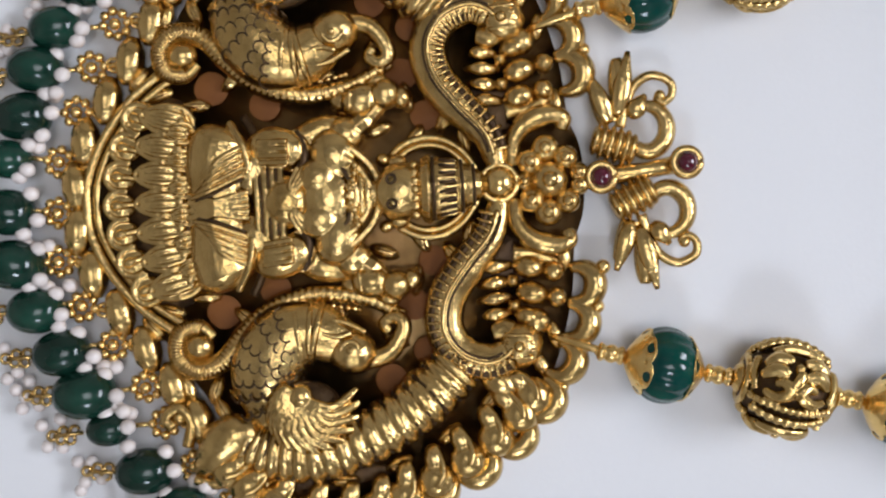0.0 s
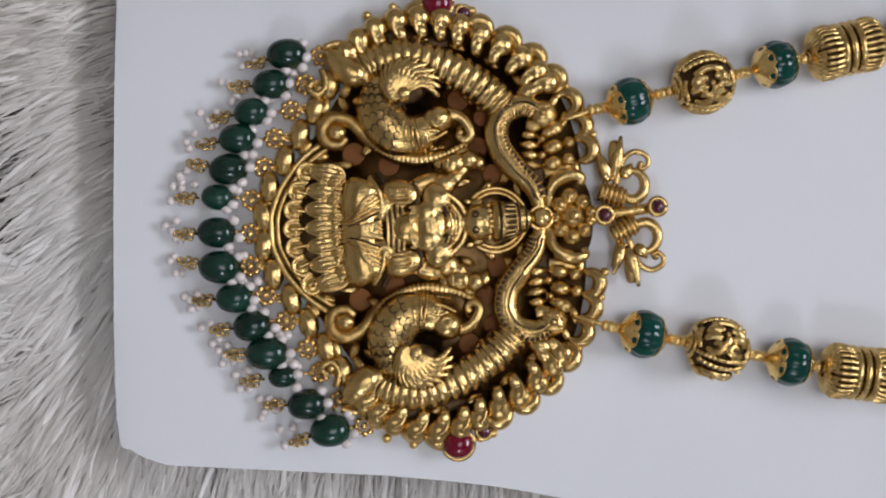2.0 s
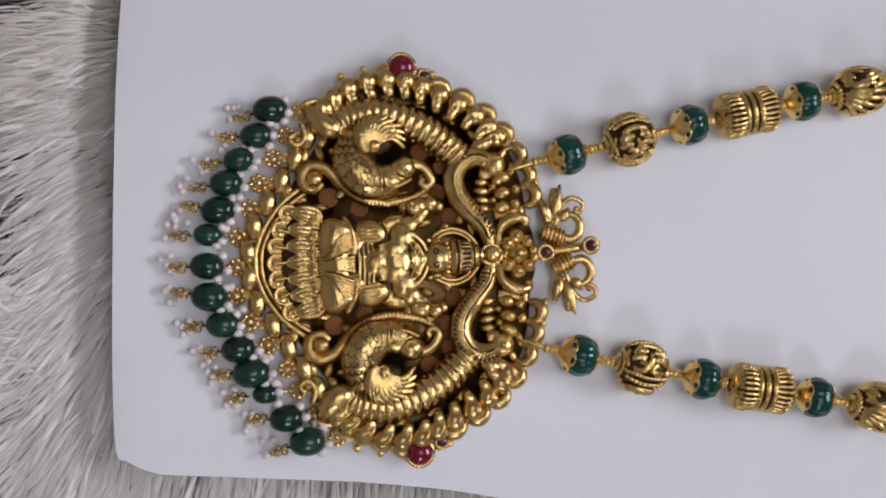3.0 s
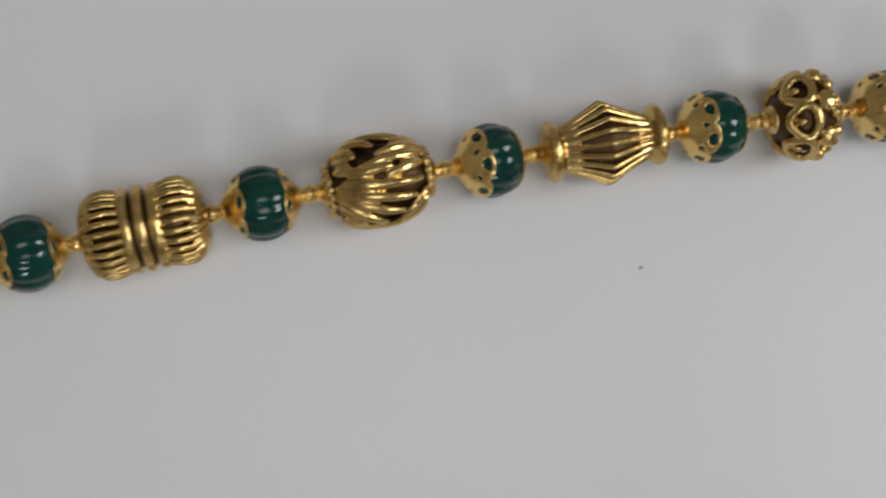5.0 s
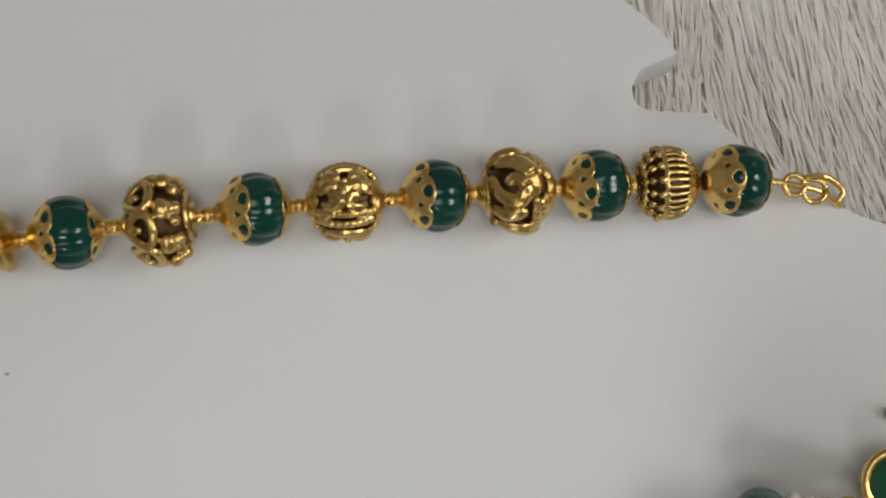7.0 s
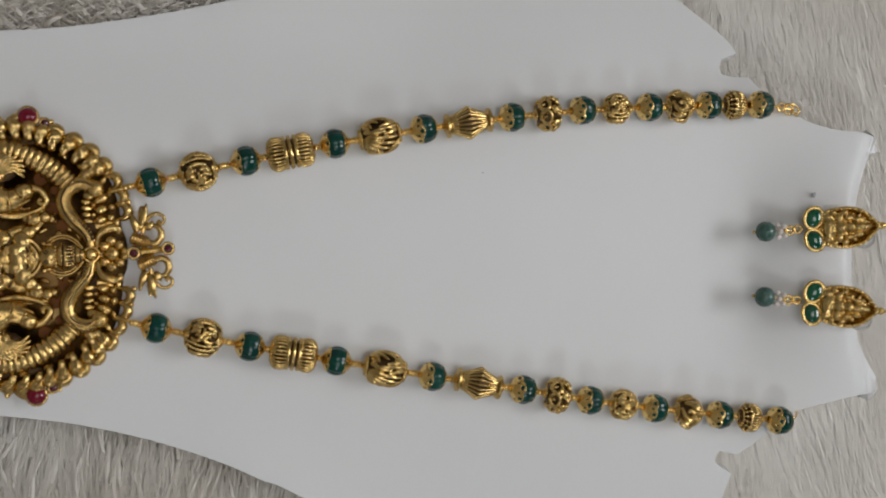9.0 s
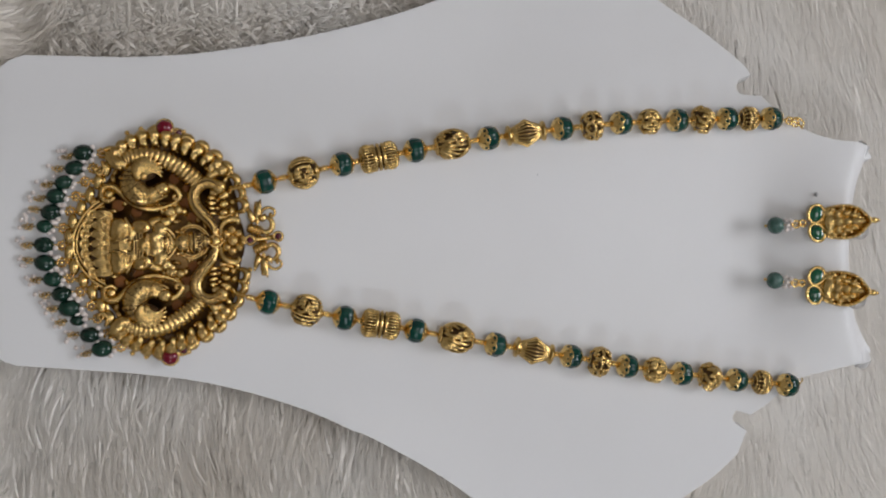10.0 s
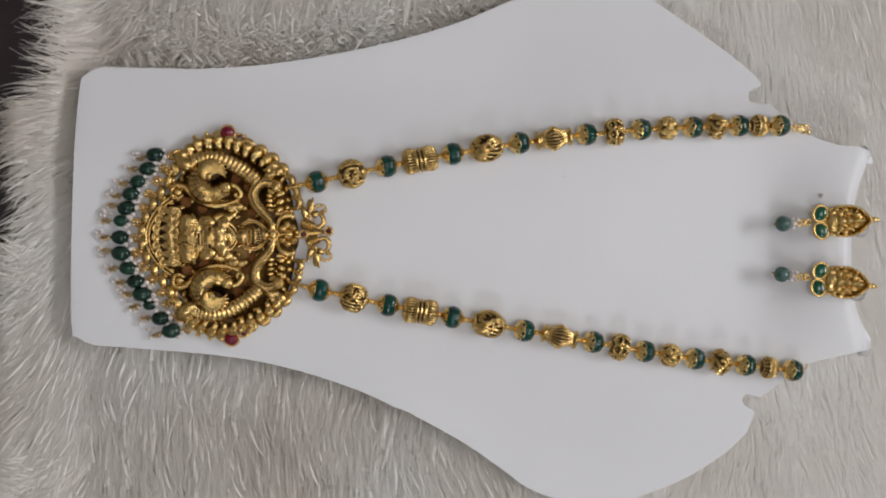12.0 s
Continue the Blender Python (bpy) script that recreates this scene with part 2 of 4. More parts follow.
def build_display():
    bm = bmesh.new()
    ring = [bm.verts.new((x, y, 0)) for x, y in display_outline()]
    bm.faces.new(ring)
    for axis, lo, hi, pace in ((0, -0.17, 0.19, 0.007), (0, 0.19, 0.21, 0.0016), (1, -0.126, 0.13, 0.007)):
        for k in np.arange(lo, hi, pace):
            co, no = [0, 0, 0], [0, 0, 0]
            co[axis], no[axis] = k, 1
            bmesh.ops.bisect_plane(bm, geom=bm.verts[:] + bm.edges[:] + bm.faces[:], plane_co=co, plane_no=no, dist=1e-6)
    bmesh.ops.triangulate(bm, faces=[f for f in bm.faces if len(f.verts) > 4])
    for v in bm.verts:
        v.co.z = surface(v.co.x, v.co.y)
    bmesh.ops.recalc_face_normals(bm, faces=bm.faces)
    if sum(f.normal.z for f in bm.faces) < 0:
        bmesh.ops.reverse_faces(bm, faces=bm.faces)
    me = bpy.data.meshes.new("display_bust")
    bm.to_mesh(me)
    bm.free()
    me.materials.append(WHITE)
    me.shade_smooth()
    ob = new("display_bust", me)
    so = ob.modifiers.new("thick", "SOLIDIFY")
    so.thickness, so.offset = 0.0075, -1
    be = ob.modifiers.new("round", "BEVEL")
    be.width, be.segments, be.limit_method, be.angle_limit = 0.0022, 4, "ANGLE", radians(50)
    return tagged(ob, "white moulded plastic necklace display bust lying on the fur rug", "necklace display")


display = build_display()
# No hole is cut: a flat disc carries its shade as grey colour.
hole = part("pin_hole_shade", Mesh().lathe([(0.0, 1.0), (0.12, 1.0)], 16, axis="z"), SPECK, display, "small flat disc painted grey for the shade in a neck pin hole",
            pose(0.1800, 0.0255, surface(0.18, 0.0255)))
speck = part("speck", Mesh().ball((0, 0, 0.05), (0.35, 0.25, 0.08)), SPECK, display, "tiny grey speck", pose(0.0556, 0.0312, 0))

RUG_Z = -0.022
FLOOR_Z = -0.034


RUG_LIP = -0.200


def rug_edge(y):
    return -0.203 + 0.005 * math.sin(y * 41 + 1) + 0.004 * math.sin(y * 97) + 0.010 * step(-0.04, 0.03, y) + 0.027 * step(0.03, 0.11, y)


def rug_height(x):
    return RUG_Z + 0.013 * step(-0.162, -0.184, x)


def build_rug():
    m = Mesh()
    ys = np.linspace(-0.34, 0.34, 69)
    top = [[(rug_edge(y) + u * (0.45 - rug_edge(y)), y, rug_height(rug_edge(y) + u * (0.45 - rug_edge(y))) - 0.010 * (1 - step(0.0, 0.05, u)) + 0.001 * noise.noise((u * 20, y * 40, 0))) for y in ys] for u in np.linspace(0, 1, 160)]
    low = [[(x, y, FLOOR_Z) for x, y, _ in r] for r in (top[-1], top[0])]
    m.grid([low[1]] + top + [low[0]], closed=False)
    base = part("fur_rug", m, HIDE, scale=1.0)
    tagged(base, "pale cream long-haired faux fur rug under the display", "rug")
    rng = np.random.default_rng(7)
    verts, faces = [], []
    outline = display_outline()

    def covered(x, y):
        a, b = outline, np.roll(outline, -1, 0)
        cross = (a[:, 1] > y) != (b[:, 1] > y)
        xs = a[:, 0] + (y - a[:, 1]) / (b[:, 1] - a[:, 1] + 1e-12) * (b[:, 0] - a[:, 0])
        return (cross & (xs > x)).sum() % 2 == 1

    def hair(x, y, a, ln, bend, crest, w, droop, wide):
        """One strand, or a broad soft lock with a raised middle."""
        first, px, py, n_seg = len(verts), x, y, 5
        for k in range(n_seg + 1):
            t = k / n_seg
            aa = a + bend * t * t
            body = w * ((1 - t) ** 0.6 * (0.55 + 0.9 * t) if wide else 1 - t * 0.85)
            sx, sy = -math.sin(aa) * body, math.cos(aa) * body
            ridge = 0.25 if x > 0.09 else 0.5
            pz = rug_height(px) + crest * math.sin(math.pi * min(1, 0.12 + 0.72 * t * (1 + 0.4 * droop))) - 0.012 * max(0.0, RUG_LIP - px) / 0.02
            verts.append((px - sx, py - sy, pz))
            if wide:
                verts.append((px, py, pz + ridge * body))
            verts.append((px + sx, py + sy, pz + (0 if wide else w * ridge)))
            px += math.cos(aa) * ln / n_seg
            py += math.sin(aa) * ln / n_seg
        c = 3 if wide else 2
        for k in range(n_seg):
            for j in range(c - 1):
                i = first + c * k + j
                faces.append((i, i + 1, i + c + 1, i + c))

    def tuft(x, y, ang, length, count, droop):
        fine, end = x > 0.09, step(-0.14, -0.17, x)
        count = int(count * 1.8) if fine else count
        curl, lift = rng.normal(0, 0.14 if fine else 0.4), rng.uniform(0.24, 0.34) if fine else rng.uniform(0.5, 1.1) * (1 - 0.55 * end)
        for n in range(count):
            ox, oy = rng.normal(0, 0.0042, 2)
            wide = n < (0.05 if fine else 0.14) * count
            w = rng.uniform(0.0004, 0.0010) if wide else rng.uniform(0.00016, 0.00034)
            hair(x + ox, y + oy, ang + rng.normal(0, 0.05 if fine else 0.10), length * rng.uniform(0.6, 1.1), curl + rng.normal(0, 0.08 if fine else 0.25), rng.uniform(0.005, 0.0098) * lift * (0.9 if wide else 1.08), w, droop, wide)

    made = 0
    while made < 5400:
        y = rng.uniform(-0.25, 0.25)
        x = rng.uniform(rug_edge(y), 0.27)
        if covered(x, y) and covered(x, y - 0.007) and covered(x, y + 0.007) and covered(x + 0.007, y) and covered(x - 0.007, y):
            continue
        made += 1
        ang = -math.pi / 2 + 0.5 * noise.noise((x * 14, y * 14, 3)) + 0.35 * step(0.1, 0.25, x) + rng.normal(0, 0.12)
        edge = 1 - step(0.0, 0.05, x - rug_edge(y))
        ang = ang * (1 - edge) + edge * (-math.pi + 0.1 + 0.9 * noise.noise((x * 30, y * 30, 8)))
        if not covered(x, y) and any(covered(x + d * math.cos(ang), y + d * math.sin(ang)) for d in (0.008, 0.016, 0.024, 0.034)):
            tuft(x, y, ang + (0.0 if x > 0.09 else rng.choice((-0.9, 0.9))), 0.018 if x > 0.09 else 0.012, 24, 0.8)
        else:
            tuft(x, y, ang, 0.028 - 0.006 * edge, 27, 0.5 + 0.5 * edge)
    me = bpy.data.meshes.new("fur")
    me.from_pydata(verts, [], faces)
    me.materials.append(FUR)
    me.shade_smooth()
    hair = new("fur", me)
    hair.parent = base
    tagged(hair, "long pale cream fur strands in soft clumps", kind="stuff")
    return base


build_rug()


def box(lo, hi):
    (a, b, c), (d, e, f) = lo, hi
    return Mesh().grid([[(a, b, c), (d, b, c), (d, e, c), (a, e, c)], [(a, b, f), (d, b, f), (d, e, f), (a, e, f)]])


floor = tagged(part("floor", box((-ROOM, -ROOM, FLOOR_Z - 0.1), (ROOM, ROOM, FLOOR_Z)), FLOOR, scale=1.0, smooth=False), "dark plum floor under the rug", "floor", kind="structure")
tagged(part("ceiling", box((-ROOM, -ROOM, 2.4), (ROOM, ROOM, 2.5)), CEIL, scale=1.0, smooth=False), "plain white ceiling", "ceiling", kind="structure")
for name, lo, hi in (("wall_east", (ROOM, -ROOM, FLOOR_Z), (ROOM + 0.1, ROOM, 2.4)), ("wall_west", (-ROOM - 0.1, -ROOM, FLOOR_Z), (-ROOM, ROOM, 2.4)),
                     ("wall_north", (-ROOM, ROOM, FLOOR_Z), (ROOM, ROOM + 0.1, 2.4)), ("wall_south", (-ROOM, -ROOM - 0.1, FLOOR_Z), (ROOM, -ROOM, 2.4))):
    tagged(part(name, box(lo, hi), WALL, scale=1.0, smooth=False), "plain cream painted wall", "wall", kind="structure")


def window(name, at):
    """A window frame of four bars, added on the wall round an unseen lamp."""
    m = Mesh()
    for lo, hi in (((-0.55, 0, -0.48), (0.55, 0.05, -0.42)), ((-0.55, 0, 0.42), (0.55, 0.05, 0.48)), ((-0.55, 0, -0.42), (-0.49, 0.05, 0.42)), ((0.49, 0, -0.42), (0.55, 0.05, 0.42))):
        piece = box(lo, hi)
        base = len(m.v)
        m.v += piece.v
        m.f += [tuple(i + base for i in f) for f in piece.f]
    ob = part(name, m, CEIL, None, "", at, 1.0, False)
    return tagged(ob, "unseen white window frame, added on the wall at an area lamp", "window", kind="structure")


# No window is seen; both frames are added where the side lamps stand.
window("added_frame_1", pose(0.05, -ROOM, 1.42))
window("added_frame_2", pose(ROOM, 0.10, 1.10, 0, 0, 90))
# Unseen panel, added on the ceiling above the overhead lamp.
tagged(part("added_ceiling_panel", box((-0.28, -0.68, 2.38), (0.78, 0.38, 2.398)), CEIL, scale=1.0, smooth=False), "flat white square panel, unseen, added above the overhead lamp", "ceiling light")
cloth = Mesh()
rows = []
for u in np.linspace(0, 1, 16):
    rows.append([(-0.215 - 0.10 * u - 0.006 * math.sin(9 * w), 0.0 + 0.085 * w, FLOOR_Z + 0.004 + 0.010 * abs(math.sin(4 * u + 3 * w)) + 0.003 * noise.noise((u * 6, w * 6, 2))) for w in np.linspace(0, 1, 16)])
cloth.grid(rows, closed=False)
cloth = part("folded_cloth", cloth, CLOTH, scale=1.0)
cloth.modifiers.new("thick", "SOLIDIFY").thickness = 0.002
tagged(cloth, "pale grey rumpled cloth on the dark floor", "cloth")

# ---- the necklace: chains ----
necklace = new("necklace")
tagged(necklace, "antique gold necklace with green beads and large carved pendant", "necklace")


def melon_radius(x):
    return 0.8 + 4.4 * max(0.0, 1 - (x / 4.36) ** 2) ** 0.45


def melon():
    prof = [(4.34 * math.sin(a), melon_radius(4.34 * math.sin(a))) for a in np.linspace(-1.5, 1.5, 19)]
    return data_of("melon_bead", Mesh().lathe(prof, 72, 12, 0.05, sharp=0.8), EMERALD)


def bead_cap(reach):
    """A cup of six flat rounded petals, each pierced by a drop-shaped hole, that hugs the bead's end."""
    m = Mesh()
    m.lathe([(-5.3, 0.8), (-5.2, 1.4), (-4.8, 2.0), (-4.4, 2.6), (-4.0, 3.15), (-3.8, 3.35), (-3.75, 2.8)], 24)

    def ring_of(low, high, wide, out):
        pts = []
        for t in np.linspace(0, 2 * math.pi, 24, endpoint=False):
            along = low + (high - low) * (0.5 - 0.5 * math.cos(t))
            turn = wide * math.sin(t) * (0.72 + 0.28 * (0.5 - 0.5 * math.cos(t)))
            x = -4.2 + reach * along
            r = max(2.0, melon_radius(x)) + out
            pts.append((x, r, turn))
        return pts

    outer, rim, hole = (0.0, 1.0, 0.62), (0.04, 0.96, 0.57), (0.36, 0.82, 0.23)
    for k in range(6):
        a = k * math.pi / 3
        rows = [ring_of(*outer, -0.12), ring_of(*outer, 0.14), ring_of(*rim, 0.26), ring_of(0.32, 0.86, 0.27, 0.24), ring_of(*hole, 0.10), ring_of(*hole, -0.12), ring_of(*outer, -0.12)]
        m.grid([[(x, r * math.cos(a + w), r * math.sin(a + w)) for x, r, w in row] for row in rows], caps=False)
    return cast("bead_cap", m, BRIGHT, 0.13, 1)


def spacer():
    m = Mesh().ball((0, 0, 0), (1.15, 1.3, 1.3), n=14, rings=10)
    for x in (-1.35, 1.35):
        for k in range(7):
            a = k * 2 * math.pi / 7 + x
            m.ball((x, 0.85 * math.cos(a), 0.85 * math.sin(a)), 0.5, n=8, rings=6)
    m.lathe([(-2.2, 0.6), (2.2, 0.6)], 8)
    return cast("spacer", m, BRIGHT, 0.16, 1)


def on_ball(a, b, c, th, ph):
    """A place on an ellipsoid about the x axis, and its outward turn."""
    n = Vector((math.sin(th), math.cos(th) * math.cos(ph), math.cos(th) * math.sin(ph)))
    return Vector((a * n.x, b * n.y, c * n.z)), n


def carved_ball(length, wide, kind):
    """A carved bead: relief in gold round a dark core."""
    core, gold = Mesh(), Mesh()
    a, b = length / 2, wide / 2
    core.lathe([(a * 0.98 * math.sin(t), b * 0.86 * max(math.cos(t), 0.16)) for t in np.linspace(-1.5, 1.5, 13)], 24)

    def boss(th, ph, axes, spin=0.0, out=0.93):
        p, n = on_ball(a * out, b * out, b * out, th, ph)
        q = n.to_track_quat("Z", "X").to_matrix() @ Matrix.Rotation(spin, 3, "Z")
        gold.ball(p, [1.3 * c for c in axes], q, 10, 7)

    def band(th, ph0, ph1, r, n=12, wave=0.0, wob=6, out=0.97):
        pts = []
        for f in np.linspace(ph0, ph1, n):
            p, _ = on_ball(a * out, b * out, b * out, th + wave * math.sin(wob * f), f)
            pts.append(p)
        gold.tube(pts, r, 6)

    def stroke(places, r, n=12, out=1.0, ph=0.0):
        """A raised line through (along, round) places on the bead; r: one radius or thick in the middle."""
        line = curve(places, n)
        pts = [on_ball(a * out, b * out, b * out, th, f + ph)[0] for th, f in line]
        gold.tube(pts, r if np.isscalar(r) else list(1.12 * r[0] + 1.15 * (r[1] - r[0]) * np.sin(np.linspace(0.1, 3.04, n))), 7)

    def beads(th0, th1, f, r, n):
        for th in np.linspace(th0, th1, n):
            p, _ = on_ball(a, b, b, th, f)
            gold.ball(p, r, n=8, rings=6)

    for s in (-1, 1):
        gold.lathe([(s * (a - 1.6), 2.0), (s * (a - 0.5), 2.3), (s * (a + 0.25), 1.6), (s * (a + 0.3), 0.7)], 14)
    if kind == "twist":
        for q in range(3):                                                         # three leaves, each of fanned folds
            ph = q * 2 * math.pi / 3
            for k, (th, f) in enumerate(((0.82, -0.30), (0.62, 0.10), (0.34, 0.44), (0.0, 0.72), (-0.38, 0.95))):
                stroke([(-0.88, ph - 0.5 + 0.16 * k), (0.4 * th - 0.35, ph - 0.36 + 0.22 * k + 0.1 * f), (th, ph + f)], (0.3, 0.72), 14, 1.0)
            for k, (th, f) in enumerate(((0.30, 0.72), (-0.02, 1.02), (-0.36, 1.24))):
                stroke([(0.9, ph + 0.1 + 0.38 * k), (0.55, ph + 0.42 + 0.32 * k), (th, ph + f)], (0.3, 0.7), 12, 1.0)
            for line in (((0.9, 1.24), (0.5, 1.4), (0.1, 1.55)), ((-0.8, 0.62), (-0.6, 1.0), (-0.45, 1.4)), ((-0.85, 1.05), (-0.3, 1.34), (0.25, 1.32)), ((-0.7, 1.5), (-0.3, 1.62), (0.2, 1.72))):
                stroke([(th, ph + f) for th, f in line], (0.3, 0.78), 12, 1.0)
        for s in (-1, 1):
            for k in range(16):
                boss(s * 1.04, k * math.pi / 8, (0.7, 0.6, 0.6), 0, 1.0)
    elif kind == "lotus":
        for k in range(7):
            ph = k * 2 * math.pi / 7
            loop = [(-0.42 + 0.40 * math.cos(t), ph + 0.40 * math.sin(t) * (1 + 0.25 * math.cos(t))) for t in np.linspace(0, 2 * math.pi, 13)]
            stroke(loop, 0.72, 26)
            stroke([(-0.62, ph), (-0.36, ph)], (0.3, 0.6), 5, 0.96)
            stroke([(0.16, ph + 0.22), (0.30, ph + 0.45), (0.16, ph + 0.68)], (0.45, 1.25), 9, 0.97)
            stroke([(0.42, ph - 0.14), (0.74, ph - 0.14)], (0.35, 0.95), 7, 0.99)
            boss(0.62, ph + 0.42, (0.85, 0.85, 0.85), 0, 0.99)
        band(0.98, 0, 2 * math.pi, 0.55, 26)
    elif kind == "knot":
        for ph in (0, 2.1, 4.2):
            stroke([(-0.75, -0.35), (-0.5, 0.25), (-0.05, 0.45), (0.15, 0.1), (-0.1, -0.15), (-0.3, 0.02)], (0.6, 1.15), 24, 1.02, ph)
            stroke([(-0.55, -0.75), (0.0, -0.62), (0.35, -0.2), (0.42, 0.35)], (0.5, 1.3), 14, 1.02, ph)
            stroke([(-0.8, 0.75), (-0.3, 0.85), (0.15, 0.75)], (0.4, 1.1), 12, 1.0, ph)
            for i in range(4):
                for j in range(5):
                    boss(0.42 + 0.18 * i, ph + 0.55 + 0.24 * j + 0.12 * (i % 2), (0.66, 0.6, 0.55), 0, 0.97)
        for s in (-1, 1):
            band(s * 0.98, 0, 2 * math.pi, 0.55, 24)
    elif kind == "mask":
        for k in range(3):
            ph = k * 2 * math.pi / 3
            beads(-0.85, 0.85, ph + 0.78, 0.62, 13)
            beads(-0.70, 0.70, ph + 1.08, 0.74, 9)
            for s in (-1, 1):
                stroke([(s * 0.62, 0.48), (s * 0.36, 0.56), (s * 0.10, 0.42), (s * 0.22, 0.22), (s * 0.42, 0.28)], (0.4, 0.85), 18, 0.99, ph)
                stroke([(s * 0.16, 0.02), (s * 0.42, -0.06), (s * 0.72, 0.12)], (0.4, 1.0), 10, 0.98, ph)
                stroke([(s * 0.10, -0.30), (s * 0.40, -0.36), (s * 0.66, -0.18)], (0.4, 0.95), 10, 0.98, ph)
                stroke([(s * 0.80, 0.55), (s * 0.90, 0.0), (s * 0.80, -0.5)], 0.62, 12, 0.99, ph)
            stroke([(-0.07, 0.30), (0.05, 0.0), (-0.03, -0.22)], (0.4, 0.8), 8, 1.0, ph)
            stroke([(-0.5, -0.58), (0.0, -0.66), (0.5, -0.58)], (0.4, 0.75), 10, 1.0, ph)
        for s in (-1, 1):
            band(s * 1.05, 0, 2 * math.pi, 0.6, 24)
    return data_of("carved_bead", core, DARK, 0.94 * MM), cast("relief", gold, BEADGOLD, 0.17, 1, 0.94 * MM)


def barrel():
    core, gold = Mesh(), Mesh()
    core.lathe([(-7.4, 2.0), (-6.6, 4.6), (6.6, 4.6), (7.4, 2.0)], 24)
    for s in (-1, 1):
        for k in range(26):
            ph = k * 2 * math.pi / 26
            pts = [(s * x, r * math.cos(ph), r * math.sin(ph)) for x, r in ((2.6, 4.4), (3.0, 5.3), (4.3, 5.6), (5.8, 5.5), (7.0, 4.7), (7.7, 3.0), (7.8, 1.6))]
            gold.tube(pts, 0.52, 6)
    for x, r in ((-1.9, 0.75), (0, 0.75), (1.9, 0.75)):
        gold.ring((x, 0, 0), 5.2, r, 40, 8, "x")
    return data_of("barrel_bead", core, DARK), cast("relief", gold, BEADGOLD, 0.17, 1)


def spindle():
    core, gold = Mesh(), Mesh()
    core.lathe([(-8.6, 2.2), (-6.4, 2.4), (-0.4, 4.9), (0.4, 4.9), (6.4, 2.4), (8.6, 2.2)], 24)
    for k in range(20):
        ph = k * 2 * math.pi / 20
        pts = [(x, r * math.cos(ph), r * math.sin(ph)) for x, r in ((-6.4, 2.7), (-3.2, 4.0), (-0.3, 5.45), (0.3, 5.45), (3.2, 4.0), (6.4, 2.7))]
        gold.tube(curve(pts, 14), 0.46, 6)
    for s in (-1, 1):
        gold.lathe([(s * 6.0, 2.4), (s * 6.3, 3.3), (s * 7.0, 4.2), (s * 7.8, 4.4), (s * 8.3, 3.9), (s * 8.6, 2.4), (s * 9.2, 1.3), (s * 9.3, 0.6)], 26)
    return data_of("spindle_bead", core, DARK), cast("relief", gold, BEADGOLD, 0.17, 1)


def ridged():
    core, gold = Mesh(), Mesh()
    core.lathe([(3.9 * math.sin(t), 4.6 * max(math.cos(t), 0.3)) for t in np.linspace(-1.5, 1.5, 11)], 24)
    for k in range(30):
        ph = k * 2 * math.pi / 30
        pts = [(x, r * math.cos(ph), r * math.sin(ph)) for x, r in ((-0.9, 4.9), (0.5, 5.0), (1.9, 4.6), (3.1, 3.6), (3.9, 2.2))]
        gold.tube(pts, 0.36, 6)
        if k % 2 == 0:
            for x, r in ((-1.5, 4.9), (-2.6, 4.1), (-3.4, 3.0)):
                gold.ball((x, r * math.cos(ph), r * math.sin(ph)), 0.62, n=8, rings=5)
    gold.ring((-0.9, 0, 0), 4.95, 0.4, 40, 6, "x")
    return data_of("ridged_bead", core, DARK), cast("relief", gold, BEADGOLD, 0.15, 1)


MELON, CAPS, SPACER = melon(), (bead_cap(1.6), bead_cap(2.3)), spacer()
KINDS = [("carved_bead", carved_ball(14.2, 13.2, "mask"), 6.6), ("barrel_bead", barrel(), 7.8), ("carved_bead", carved_ball(16.5, 12.6, "twist"), 8.2),
         ("spindle_bead", spindle(), 9.2), ("carved_bead", carved_ball(10.4, 12.6, "lotus"), 5.2), ("carved_bead", carved_ball(11.2, 10.6, "mask"), 5.6),
         ("carved_bead", carved_ball(11.2, 11.0, "knot"), 5.6), ("ridged_bead", ridged(), 4.0)]
LABELS = ["round antique gold bead with carved relief and beaded bands", "ribbed antique gold barrel bead with three rings", "antique gold bead with twisted carved folds",
          "fluted antique gold double-cone bead with collars", "antique gold bead carved with lotus petals", "antique gold bead with carved relief and beaded bands",
          "antique gold bead with knotted carved folds", "small ridged gold bead"]
UPPER = [(-60.4, 24.8), (-28.6, 32.9), (1.9, 39.7), (33.2, 45.8), (65.0, 50.9), (90.9, 54.2), (116.2, 56.2), (138.9, 57.7), (158.8, 58.4)]
LOWER = [(-57.9, -24.8), (-26.3, -31.0), (3.6, -36.0), (37.6, -41.6), (70.5, -46.4), (95.4, -50.4), (120.0, -53.6), (145.0, -56.2), (167.6, -58.2)]


